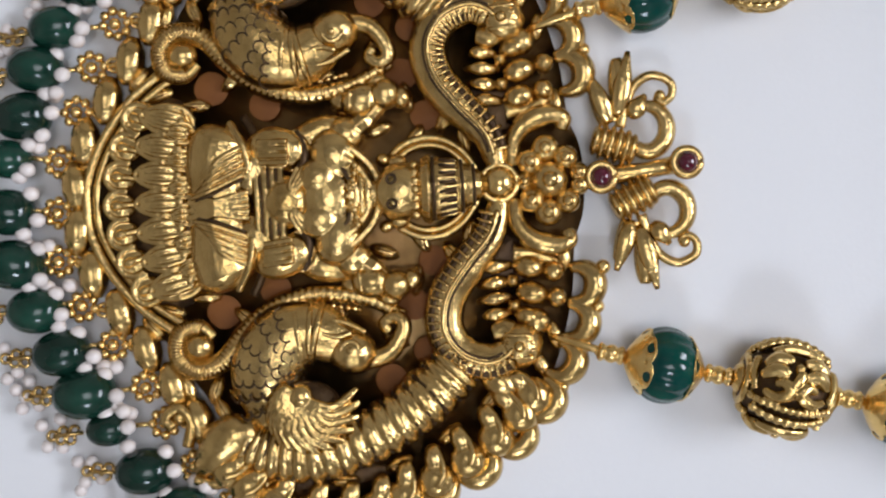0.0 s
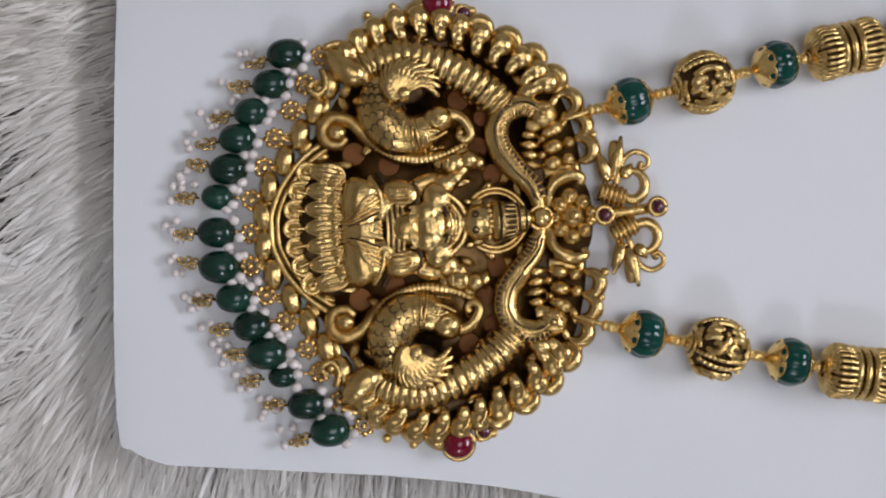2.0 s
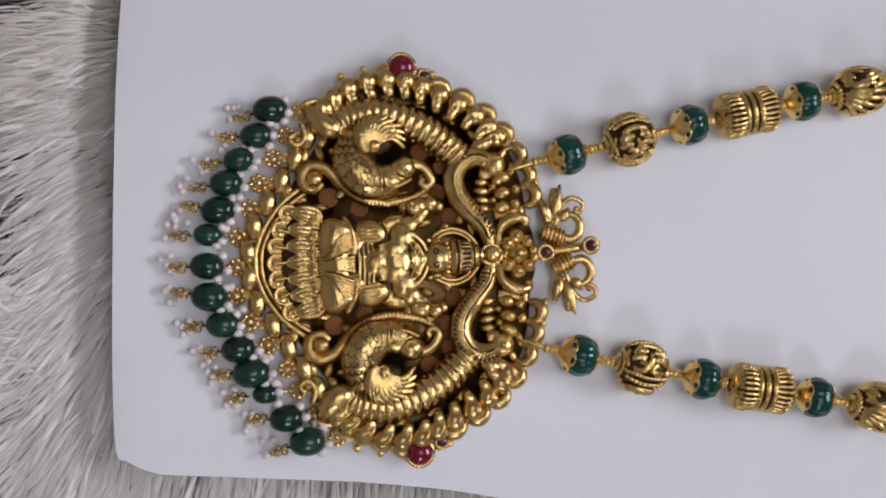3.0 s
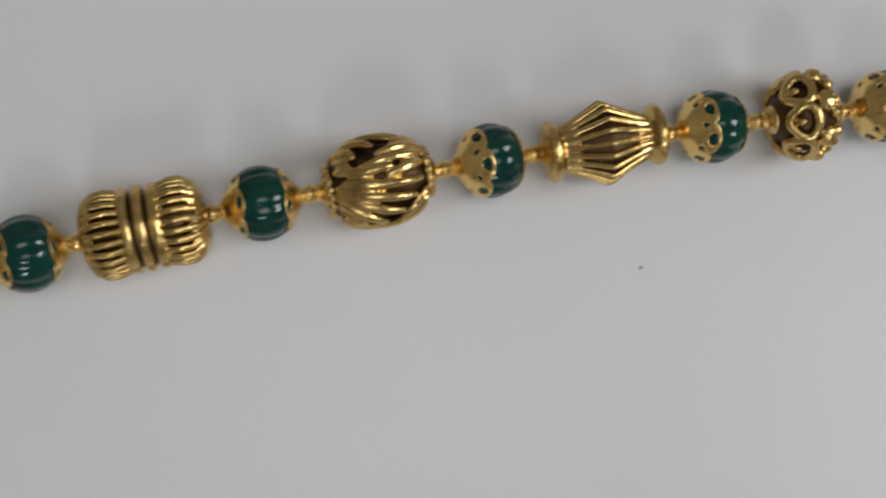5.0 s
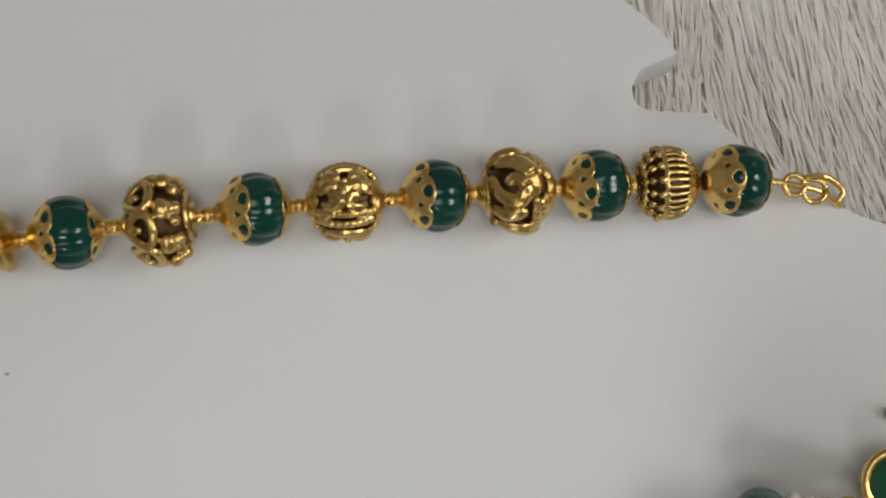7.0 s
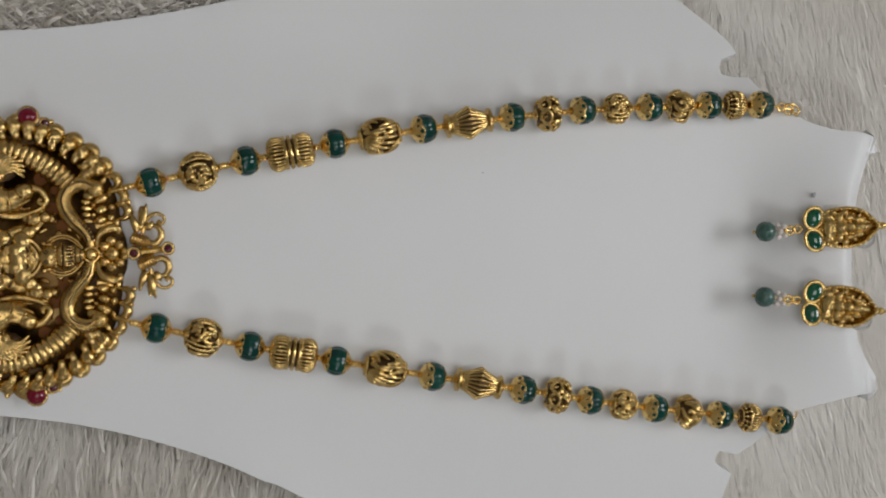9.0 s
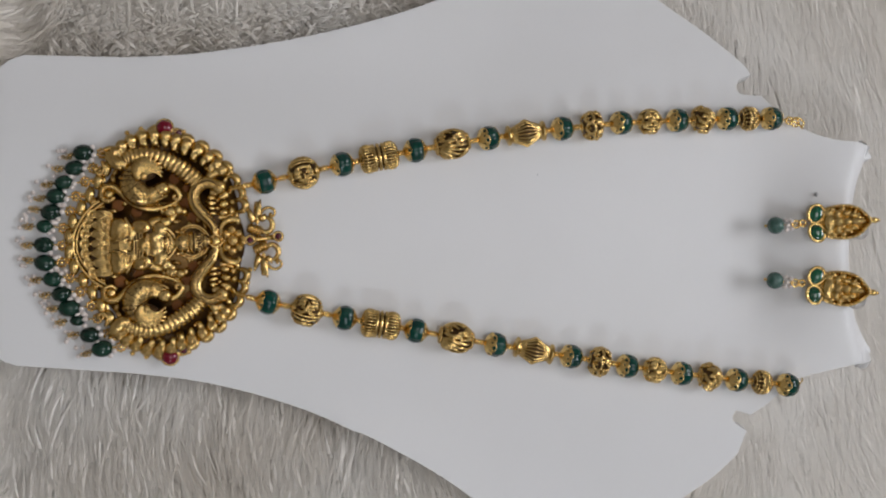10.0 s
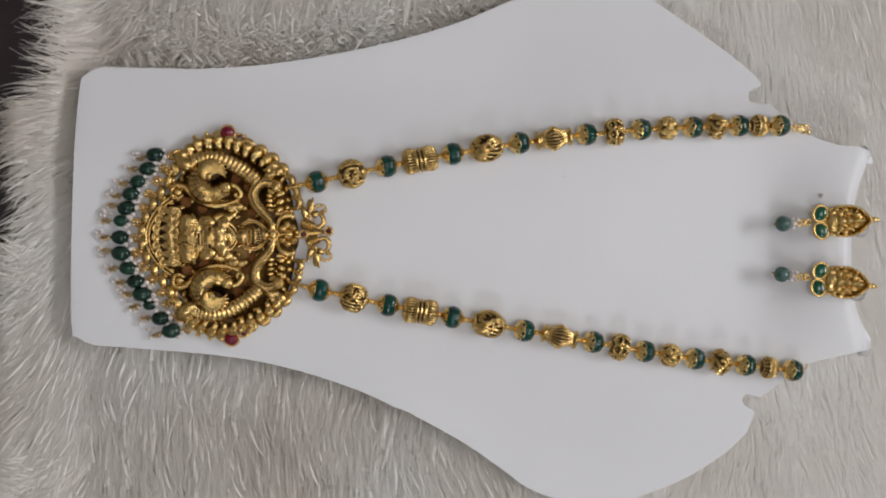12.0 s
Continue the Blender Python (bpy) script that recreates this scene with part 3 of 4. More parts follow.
def strand(beads, flip):
    rng = np.random.default_rng(3 if flip > 0 else 4)

    def put(name, me, x, y, ang, spin, label, lift=5.4, lean=0.0):
        z = surface(x * MM, y * MM) + lift * MM
        m = pose(x * MM, y * MM, z, 0, lean, math.degrees(ang)) @ Matrix.Rotation(spin, 4, "X")
        return part(name, me, None, necklace, label, m)

    for k, (x, y) in enumerate(beads):
        nx, ny = beads[min(k + 1, 8)]
        bx, by = beads[max(k - 1, 0)]
        ang = math.atan2(ny - by, nx - bx) + rng.normal(0, 0.03)
        bead = put("melon_bead", MELON, x, y, ang, rng.uniform(0, 6), "emerald green fluted glass bead between gold filigree caps", 5.4, (5 if k < 3 else 20) + rng.normal(0, 3))
        part("bead_cap", CAPS[k > 2], None, bead, "gold filigree petal cap")
        part("bead_cap", CAPS[0], None, bead, "gold filigree petal cap", pose(0, 0, 0, 40, 0, 180))
        if k < 8:
            name, (core, relief), half = KINDS[k]
            dx, dy = nx - x, ny - y
            gap = math.hypot(dx, dy)
            ca = math.atan2(dy, dx)
            gx, gy = x + dx * 0.5, y + dy * 0.5
            spin = rng.uniform(-0.2, 0.2) + (1.35 if k in (0, 5, 6) else 0.0) + (0.5 if k == 0 and flip > 0 else 0.0)
            bead = put(name, core, gx, gy, ca + rng.normal(0, 0.03), spin, LABELS[k], 5.9)
            part("relief", relief, None, bead, "worn gold relief")
            ux, uy = dx / gap, dy / gap
            for at in ((5.3 + gap / 2 - half) / 2, gap - (5.3 + gap / 2 - half) / 2):
                put("spacer", SPACER, x + ux * at, y + uy * at, ca, rng.uniform(0, 6), "tiny gold granulated spacer", 5.2)
    # wire from the pendant to the first bead
    x, y = beads[0]
    part("spacer", SPACER, None, necklace, "tiny gold granulated spacer", pose((x - 7) * MM, (y - 1.6 * flip) * MM, 5.2 * MM, 0, 0, 12 * flip))
    m = Mesh().tube([(x - 5, y - 1.0 * flip, 5.2), (x - 9, y - 2.2 * flip, 5.0), (x - 13, y - 3.4 * flip, 4.4), (x - 15, y - 4 * flip, 3.6)], 0.55, 8)
    part("link_wire", m, BRIGHT, necklace, "gold link wire to the pendant")
    # hook and cord at the far end
    x, y = beads[-1]
    z = surface(x * MM, y * MM) / MM
    m = Mesh()
    if flip > 0:
        m.ring((x + 8.5, y - 0.6, z + 5), 1.5, 0.45, 16, 6)
        m.ring((x + 11.5, y - 1.3, z + 4.6), 1.7, 0.45, 16, 6)
        m.tube(curve([(x + 5, y, z + 5), (x + 8, y - 0.5, z + 5), (x + 13, y - 1.6, z + 4), (x + 17, y - 4, z + 1.0), (x + 19, y - 4.5, z - 3)], 16), 0.5, 6)
        m.tube(curve([(x + 10, y + 0.4, z + 5.2), (x + 13, y + 0.6, z + 5), (x + 16, y - 1.2, z + 3.6), (x + 15, y - 3, z + 3.4)], 14), 0.5, 6)
    else:
        m.tube(curve([(x + 4.5, y, z + 5), (x + 7.0, y + 0.9, z + 3.6), (x + 9.0, y + 2.2, z + 0.6), (x + 9.6, y + 2.6, z - 3)], 14), 0.4, 6)
    part("clasp_hook", m, BRIGHT, necklace, "gold wire hook over the display's edge")


strand(UPPER, 1)
strand(LOWER, -1)

# ---- the necklace: pendant ----
TILT = 2.5      # the pendant hangs a little turned
PEND = pose(-0.0796, 0.0, 0.0008, 0, 0, TILT)


def loc(u, v, z=0.0):
    """Pendant drawing (along its axis, across it) to millimetres."""
    return np.array((u * (0.974 if u < 0 else 1.0) - 0.042 * abs(v) * (u < 14), v * 0.98, z))


def side_line(points, s, z, n=40):
    """A smooth line on one half of the pendant; z: one height or a height for each point."""
    zs = [z] * len(points) if np.isscalar(z) else z
    return curve([loc(u, v * s, h) for (u, v), h in zip(points, zs)], n)


def plate_outline():
    half = [(-59.5, 0), (-57, 8), (-49.5, 17.5), (-43, 26.5), (-36, 36), (-29, 42.5), (-19, 44.5), (-9, 40.0), (0.6, 34.6), (6.8, 27.0), (9.6, 17), (10.2, 9), (11.5, 4)]
    pts = half + [(u, -v) for u, v in half[::-1][:-1]]
    return [loc(u, v)[:2] for u, v in curve(pts, 140, True)]


pendant = part("pendant", Mesh().slab(plate_outline(), 0.0, 1.5), PLATE, necklace, "large carved antique gold pendant with copper backing", PEND)
rngp = np.random.default_rng(11)


def sub(name, mesh, mat, label="", at=None):
    return part(name, mesh, mat, pendant, label, at)


def figure():
    """The seated figure as one plain mesh."""
    m = Mesh()

    def b(u, v, z, axes, turn=0.0, n=16, r=10):
        m.ball(loc(u, v, z), axes, turn, n, r)

    thigh = curve([loc(u, v, z) for u, v, z in ((-37.2, -11.2, 3.6), (-38.6, -7.6, 4.0), (-39.2, -3, 3.6), (-39.2, 3, 3.6), (-38.6, 7.6, 4.0), (-37.2, 11.2, 3.6))], 40)
    m.tube(thigh, np.interp(np.linspace(0, 1, 40), [0, 0.04, 0.12, 0.3, 0.5, 0.7, 0.88, 0.96, 1], [1.2, 3.0, 4.4, 4.7, 4.2, 4.7, 4.4, 3.0, 1.2]), 22, 0.85)
    for s in (-1, 1):
        b(-34.0, 4.6 * s, 4.0, (2.6, 4.2, 2.6), -25 * s)
        for k in range(5):                                                         # pleats fanning over the thighs
            a = 2.2 + 1.0 * k
            m.tube(side_line([(-42.9 + 0.5 * k, 1.5 + 0.25 * k), (-39.8 + 0.4 * k, a), (-35.0 + 0.1 * k, a + 2.0)], s, [6.2, 7.8, 6.6 - 0.1 * k], 14), 0.36, 6)
        m.tube(side_line([(-34.2, 4.6), (-34.6, 8.2), (-36.4, 11.6)], s, [6.2, 6.6, 5.6], 12), 0.55, 6)
        b(-22.4, 5.6 * s, 4.8, (3.4, 4.0, 2.8), 20 * s)                               # shoulders
        b(-20.6, 8.6 * s, 4.0, (2.7, 2.6, 2.2), 0)
        b(-25.0, 9.4 * s, 3.6, (4.2, 2.0, 2.0), 18 * s)                              # arms
        b(-30.2, 7.4 * s, 5.0, (4.4, 3.1, 2.2), -14 * s, 18, 10)                       # raised palms
        for k in range(4):
            m.tube(side_line([(-32.6, 5.6 + 0.95 * k), (-28.4, 5.3 + 0.95 * k)], s, [6.6, 7.2], 6), 0.42, 6)
        m.ring(loc(-27.6, 6.9 * s, 5.2), 2.2, 0.45, 18, 6, squash=1.2)
        m.tube(side_line([(-20.5, 8.5), (-17.5, 10.5), (-15.6, 12.4)], s, [4.2, 4.0, 3.8], 10), [1.6] * 5 + [1.3] * 5, 8)
        b(-24.8, 2.9 * s, 6.0, (2.8, 2.7, 1.9))                                      # chest
        for k in range(4):
            m.tube(side_line([(-28.4 + 0.2 * k, 0.6), (-27.2 - 0.5 * k, 2.0), (-25.0 - 0.8 * k, 4.6)], s, [7.0, 7.2, 6.6], 8), 0.3, 5)
        b(-13.9, 4.1 * s, 4.4, (1.5, 1.0, 1.4))                                      # ear ornaments
        b(-15.8, 4.6 * s, 4.2, (1.0, 0.9, 1.1))
        m.tube(side_line([(-16.5, 1.5), (-17.6, 4.2), (-20.3, 6.6), (-23.3, 7.0)], s, [6.2, 6.2, 6.4, 6.0], 14), 0.6, 6)
        m.tube(side_line([(-17.6, 1.0), (-18.9, 3.6), (-21.2, 5.4), (-23.4, 5.4)], s, [6.6, 6.6, 6.8, 6.6], 14), 0.5, 6)
    b(-39.0, 0, 4.6, (4.8, 2.4, 3.0))
    for k in range(5):
        m.tube([loc(-43.2, (k - 2) * 1.0, 6.0), loc(-39, (k - 2) * 0.45, 7.8), loc(-34.6, (k - 2) * 0.9, 6.4)], 0.42, 6)
    for k in range(4):                                                             # waist bands
        m.tube(curve([loc(-33.4 + 1.15 * k, y, 6.4 - 0.028 * y * y) for y in (-5.6, -3, 0, 3, 5.6)], 16), 0.52, 6)
    b(-29.6, 0, 4.6, (3.8, 3.9, 3.0))
    b(-24.0, 0, 4.8, (4.2, 5.4, 2.9))
    for k in range(9):
        b(-19.4 - 0.16 * (4 - abs(k - 4)) ** 1.6, (k - 4) * 1.0, 7.1, 0.5, 0, 8, 5)
    b(-13.6, 0, 5.0, (4.2, 4.0, 3.5), 0, 18, 12)                                      # head
    b(-16.6, 0, 4.6, (2.0, 2.2, 2.2))
    for k in range(7):
        b(-11.4, (k - 3) * 1.15, 8.0 - 0.22 * (k - 3) ** 2, 0.62, 0, 8, 6)
    for k in range(5):
        m.tube(curve([loc(-17.4 - 0.75 * k, (0.9 + 0.55 * k) * y, 7.0 - 0.3 * y * y) for y in (-2, -1, 0, 1, 2)], 14), 0.34, 5)
    prof = [(-10.6, 4.4), (-9.6, 4.9), (-9.0, 4.3), (-8.2, 4.4), (-5.6, 3.6), (-5.2, 3.8), (-4.7, 3.2), (-3.9, 2.9), (-3.6, 3.0), (-3.2, 2.3), (-2.5, 2.0), (-1.9, 1.3), (-1.4, 0.8)]
    m.grid([[loc(u, r * math.cos(a), 4.4 + 0.85 * r * math.sin(a)) for a in np.linspace(0, 2 * math.pi, 22, endpoint=False)] for u, r in prof])
    for k in range(9):
        a = math.pi * (0.1 + 0.1 * k)
        m.tube([loc(-8.2, 4.05 * math.cos(a), 4.4 + 3.5 * math.sin(a)), loc(-5.7, 3.75 * math.cos(a), 4.4 + 3.3 * math.sin(a))], 0.3, 5)
    return m


def leaned(m):
    """The figure sits a little off the pendant's axis towards its base."""
    m.v = [(x, y + 0.032 * min(x, 0.0), z) for x, y, z in m.v]
    return m


sub("seated_figure", cast("seated_figure", leaned(figure()), GOLD, 0.11, 1), GOLD, "seated gold relief figure with tall crown")
halo = Mesh()
for big, r in ((6.9, 0.6), (5.9, 0.5)):
    ang = np.radians(np.linspace(-140, 140, 40))
    halo.tube([loc(-9.6 + big * 0.98 * math.cos(a), big * math.sin(a), 3.0) for a in ang], r, 7)
sub("halo", halo, GOLD)
lines = Mesh()                                                                     # blackened lines between the folds
for s in (-1, 1):
    for k in range(5):
        a = 1.7 + 1.0 * k
        lines.tube(side_line([(-42.6 + 0.5 * k, 1.3 + 0.25 * k), (-39.8 + 0.4 * k, a), (-35.2 + 0.1 * k, a + 2.0)], s, [6.1, 7.6, 6.4 - 0.1 * k], 14), 0.26, 5)
    lines.tube(side_line([(-33.4, 5.2), (-33.0, 9.0), (-34.6, 12.4)], s, [5.4, 5.2, 4.2], 12), 0.6, 6)
    lines.tube(side_line([(-43.6, 2.0), (-44.0, 6.0), (-43.0, 11.0)], s, [4.6, 4.4, 3.6], 12), 0.6, 6)
    lines.tube(side_line([(-27.8, 3.6), (-26.4, 6.0), (-27.2, 9.6)], s, [5.6, 5.8, 5.2], 12), 0.55, 6)
    lines.tube(side_line([(-20.0, 1.4), (-21.6, 4.4), (-24.2, 6.2)], s, [6.9, 6.9, 6.3], 12), 0.3, 5)
    lines.ring(loc(-14.6, 1.7 * s, 8.2), 0.62, 0.22, 12, 5)
for k in range(3):
    lines.tube(curve([loc(-32.8 + 1.15 * k, y, 6.5 - 0.028 * y * y) for y in (-5, -3, 0, 3, 5)], 16), 0.24, 5)
for k in range(8):
    a = math.pi * (0.15 + 0.1 * k)
    lines.tube([loc(-8.1, 4.2 * math.cos(a), 4.4 + 3.55 * math.sin(a)), loc(-5.8, 3.75 * math.cos(a), 4.4 + 3.2 * math.sin(a))], 0.3, 5)
for u, r in ((-8.9, 4.35), (-5.0, 3.6), (-3.4, 2.75)):
    lines.tube([loc(u, r * math.cos(a), 4.4 + 0.87 * r * math.sin(a)) for a in np.linspace(0.2, 2.94, 18)], 0.24, 5)
tagged(sub("engraving", leaned(lines), DARK, "blackened engraved lines"), kind="stuff")


def lotus_petal():
    m = Mesh().ball((0, 0, -0.2), (3.9, 1.75, 1.5), n=14, rings=8)
    edge = [(3.9 * math.cos(a), 1.5 * math.sin(a) * (1 + 0.3 * math.cos(a)), 0.75 - 0.3 * abs(math.cos(a))) for a in np.linspace(0, 2 * math.pi, 25)]
    m.tube(edge, 0.36, 6)
    for y in (-0.75, 0.0, 0.75):
        m.tube(curve([(-3.2, y * 0.5, 0.7), (-0.5, y * 1.1, 1.35), (2.6, y * 0.9, 0.9)], 8), 0.24, 5)
    return m.ball((2.4, 0, 1.0), (0.8, 0.6, 0.5), n=8, rings=5)


petal = cast("lotus_petal", lotus_petal(), GOLD, 0.14, 1)
for k in range(7):
    v = (k - 3) * 3.8
    p = loc(-47.0 + 0.012 * v * v, v, 4.0)
    sub("lotus_petal", petal, None, "", pose(*(p * MM), 0, 0, v * -1.2) @ Matrix.Diagonal((1.0 - 0.02 * abs(k - 3), 1.32, 1.1, 1)))
    if k < 6:
        p = loc(-44.2 + 0.01 * v * v, v + 1.9, 4.6)
        sub("lotus_petal", petal, None, "", pose(*(p * MM), 0, 0, v * -1.2) @ Matrix.Diagonal((0.5, 0.9, 1.0, 1)))


def scallop():
    m = Mesh().ball((0, 0, 0), (2.3, 2.0, 1.2))
    m.ring((0.2, 0, 0.7), 2.1, 0.55, 18, 6, squash=0.95, start=60, end=300)
    return m.ball((-0.2, 0, 0.9), (1.0, 0.7, 0.8)).tube([(0.6, 0, 1.3), (2.6, 0, 1.1)], 0.4, 6)


scallop_data = cast("lotus_scallop", scallop(), GOLD, 0.15, 1)
for k in range(7):
    v = (k - 3) * 4.0
    p = loc(-53.6 + 0.026 * v * v, v, 2.9)
    sub("lotus_scallop", scallop_data, None, "", pose(*(p * MM), 0, 0, v * -2.2))
bed = [loc(u, v)[:2] for u, v in curve([(-58, 0), (-56.5, 7), (-51.5, 13.2), (-44, 14.5), (-42, 8), (-42, -8), (-44, -14.5), (-51.5, -13.2), (-56.5, -7)], 60, True)]
sub("lotus_bed", Mesh().slab(bed, 1.4, 2.3), DARK)
leaflet = data_of("leaflet", Mesh().ball((0, 0, 0), (2.3, 1.1, 0.9), n=10, rings=6).tube([(-2.0, 0, 0.5), (0, 0, 1.0), (2.0, 0, 0.4)], 0.28, 5), GOLD)
for s in (-1, 1):
    for u, v, a in ((-49.5, 17.6, 50), (-46.8, 15.2, 20), (-44.8, 26.0, 70), (-40.6, 26.6, 110), (-39.6, 29.8, 60), (-36.6, 27.6, 20), (-41.8, 13.4, 0), (-36.0, 16.8, 40), (-17.4, 30.2, 150),
                    (-13.4, 27.4, 120), (-10.4, 25.8, 60), (-15.0, 20.8, 30), (-11.8, 12.8, 100), (-6.6, 9.6, 60), (-4.2, 6.4, 100), (-23.6, 16.6, 10), (7.2, 21.4, 70), (5.2, 25.4, 60), (2.4, 29.2, 50), (8.6, 10.6, 90),
                    (-16.4, 8.6, 20), (-20.6, 11.4, 160), (-11.2, 7.0, 60), (-31.6, 40.0, 20), (-22.6, 40.4, 0), (-14.6, 38.4, -20), (-7.4, 34.6, -35), (-1.6, 30.2, -45)):
        sub("leaflet", leaflet, None, "", pose(*(loc(u, v * s, 1.9) * MM), 0, 0, a * s))
rim = Mesh()
rim_pts = [(-46.5, -18.0), (-51.0, -14.6), (-55.6, -9.0), (-58.2, -3.5), (-58.6, 0), (-58.2, 3.5), (-55.6, 9.0), (-51.0, 14.6), (-46.5, 18.0)]
rim.tube(curve([loc(u, v, 2.6) for u, v in rim_pts], 60), 0.75, 8)
rim.tube(curve([loc(u + 1.5, v * 0.95, 2.6) for u, v in rim_pts], 60), 0.6, 8)
sub("base_rim", rim, GOLD)


def wave(n, ribs, lo, hi, ends=0.35):
    """Radii of a ribbed line that thins towards both ends."""
    t = np.linspace(0, 1, n)
    body = lo + (hi - lo) * np.abs(np.sin(math.pi * ribs * t)) ** 0.7
    return body * (ends + (1 - ends) * np.clip(np.minimum(t * 5, (1 - t) * 5), 0, 1) ** 0.6)


for s in (-1, 1):
    # hooked band that springs from the base and runs over the bird
    m = Mesh()
    hook = [(-40.6, 19.2), (-42.6, 17.6), (-45.2, 18.4), (-45.6, 21.4), (-43.2, 23.6), (-39.6, 22.8), (-36.2, 19.2), (-32.0, 15.6), (-26.0, 13.9), (-19.0, 14.9), (-13.4, 17.8)]
    path = side_line(hook, s, 3.0, 70)
    m.tube(path, np.r_[np.linspace(0.7, 1.7, 24), np.full(26, 1.6), np.linspace(1.6, 0.9, 20)], 9, 0.9)
    for k in range(6, 68):
        d = path[min(k + 1, 69)] - path[k - 1]
        nrm = np.array((-d[1], d[0], 0)) / (np.hypot(d[0], d[1]) + 1e-9)
        w = 1.5 if k < 50 else 1.5 - 0.035 * (k - 50)
        m.tube([path[k] - nrm * w * 0.75 + (0, 0, 0.95), path[k] + (0, 0, 1.5), path[k] + nrm * w * 0.75 + (0, 0, 0.95)], 0.24, 5)
    m.ball(loc(-42.6, 20.4 * s, 3.0), (2.2, 1.9, 1.9))
    sub("hooked_band", m, GOLD)
    row = Mesh()
    for q in side_line([(-33.0, 17.4), (-27, 15.5), (-20, 16.4)], s, 2.6, 15):
        row.ball(q, 0.5, n=8, rings=5)
    sub("bead_row", row, GOLD)
    # the bird
    m = Mesh()
    body = side_line([(-31.2, 31.0), (-32.6, 27.0), (-32.4, 22.8), (-29.6, 19.9), (-26.0, 19.4), (-23.2, 20.6), (-21.0, 22.0)], s, [3.0, 3.6, 4.2, 4.2, 4.0, 4.0, 4.0], 46)
    m.tube(body, np.interp(np.linspace(0, 1, 46), [0, 0.25, 0.5, 0.7, 0.88, 1], [3.6, 5.2, 5.2, 4.3, 3.5, 2.6]), 18, 0.72)
    m.ball(loc(-20.8, 22.2 * s, 4.4), (3.5, 3.2, 3.0), 0, 16, 10)
    m.ring(loc(-20.8, 21.8 * s, 6.8), 1.25, 0.4, 16, 6)
    m.ball(loc(-20.8, 21.8 * s, 7.0), 0.6)
    for f in (26, 29, 31):                                                         # collars
        c, d = body[f], body[f + 1] - body[f - 1]
        nrm = np.array((-d[1], d[0], 0)) / np.hypot(d[0], d[1])
        m.tube(curve([c - nrm * 4.2 + (0, 0, 0.6), c - nrm * 2.6 + (0, 0, 2.5), c + (0, 0, 3.3), c + nrm * 2.6 + (0, 0, 2.5), c + nrm * 4.2 + (0, 0, 0.6)], 14), 0.5, 6)
    m.tube(side_line([(-18.8, 23.4), (-16.0, 22.8), (-14.2, 20.8), (-13.6, 18.6), (-15.0, 17.6), (-16.4, 18.6), (-15.6, 19.6)], s, 4.0, 30), np.linspace(1.5, 0.7, 30), 8)
    m.tube(side_line([(-24.4, 17.4), (-21.5, 18.0), (-18.8, 19.4)], s, 5.8, 12), 0.4, 6)
    m.tube(side_line([(-25.2, 19.0), (-22.8, 19.8), (-20.6, 19.3)], s, 6.6, 12), 0.4, 6)
    scales = Mesh()                                                                # engraved breast feathers
    for i in range(6):
        for j in range(7):
            f = int(5 + 3.2 * j)
            c, d = body[f], body[f + 1] - body[f - 1]
            nrm, d = np.array((-d[1], d[0], 0)) / np.hypot(d[0], d[1]), d / np.linalg.norm(d)
            w0 = (i - 2.7 + 0.5 * (j % 2)) * 1.55
            arc = []
            for t in np.linspace(-1.5, 1.5, 9):
                w = w0 + 0.85 * math.sin(t)
                arc.append(c + nrm * w - d * 1.2 * math.cos(t) + (0, 0, 0.72 * math.sqrt(max(26.0 - w * w, 1.0)) - 0.06))
            scales.tube(arc, 0.17, 5)
    tagged(sub("engraving", scales, DARK, "blackened engraved feathers"), kind="stuff")
    sub("peacock_body", m, GOLD, "carved gold peacock")
    m = Mesh()
    hub = loc(-27.6, 27.6 * s, 7.3)
    for k in range(15):
        a = math.radians(150 + 13.6 * k)
        ln = 4.0 + 4.6 * math.sin(2.2 * k / 14)
        d = np.array((math.cos(a), -s * math.sin(a), 0)) * (1, 1, 1)
        e = np.array((math.cos(a + 1.0), -s * math.sin(a + 1.0), 0))
        m.tube(curve([hub + d * 1.4 + (0, 0, 0.7), hub + d * ln * 0.6 + (0, 0, 0.5), hub + (d * 0.62 + e * 0.48) * ln + (0, 0, -0.7)], 9), [0.4, 0.5, 0.58, 0.64, 0.68, 0.7, 0.68, 0.6, 0.4], 6)
    sub("oxidised_ground", Mesh().ball(hub + (0.6, 2.4 * s, -1.9), (4.8, 4.4, 1.8), 0, 20, 8), DARK, "blackened gold ground")
    m.ball(hub + (0, 0, 0.2), (1.7, 1.7, 1.3), 0, 16, 9)
    sub("peacock_wing", cast("peacock_wing", m, GOLD, 0.13, 1), GOLD)
    m = Mesh()
    tail = side_line([(-37.0, 33.4), (-33.0, 35.4), (-26.0, 36.2), (-18.2, 33.8), (-11.2, 29.6), (-6.0, 24.6), (-5.0, 22.8)], s, [3.0, 3.4, 3.7, 3.8, 3.6, 3.2, 2.6], 190)
    m.tube(tail, wave(190, 23, 3.2, 4.0, 0.55), 14, 0.72)
    sub("peacock_tail", m, GOLD, "ribbed gold peacock tail")
    lines = Mesh()
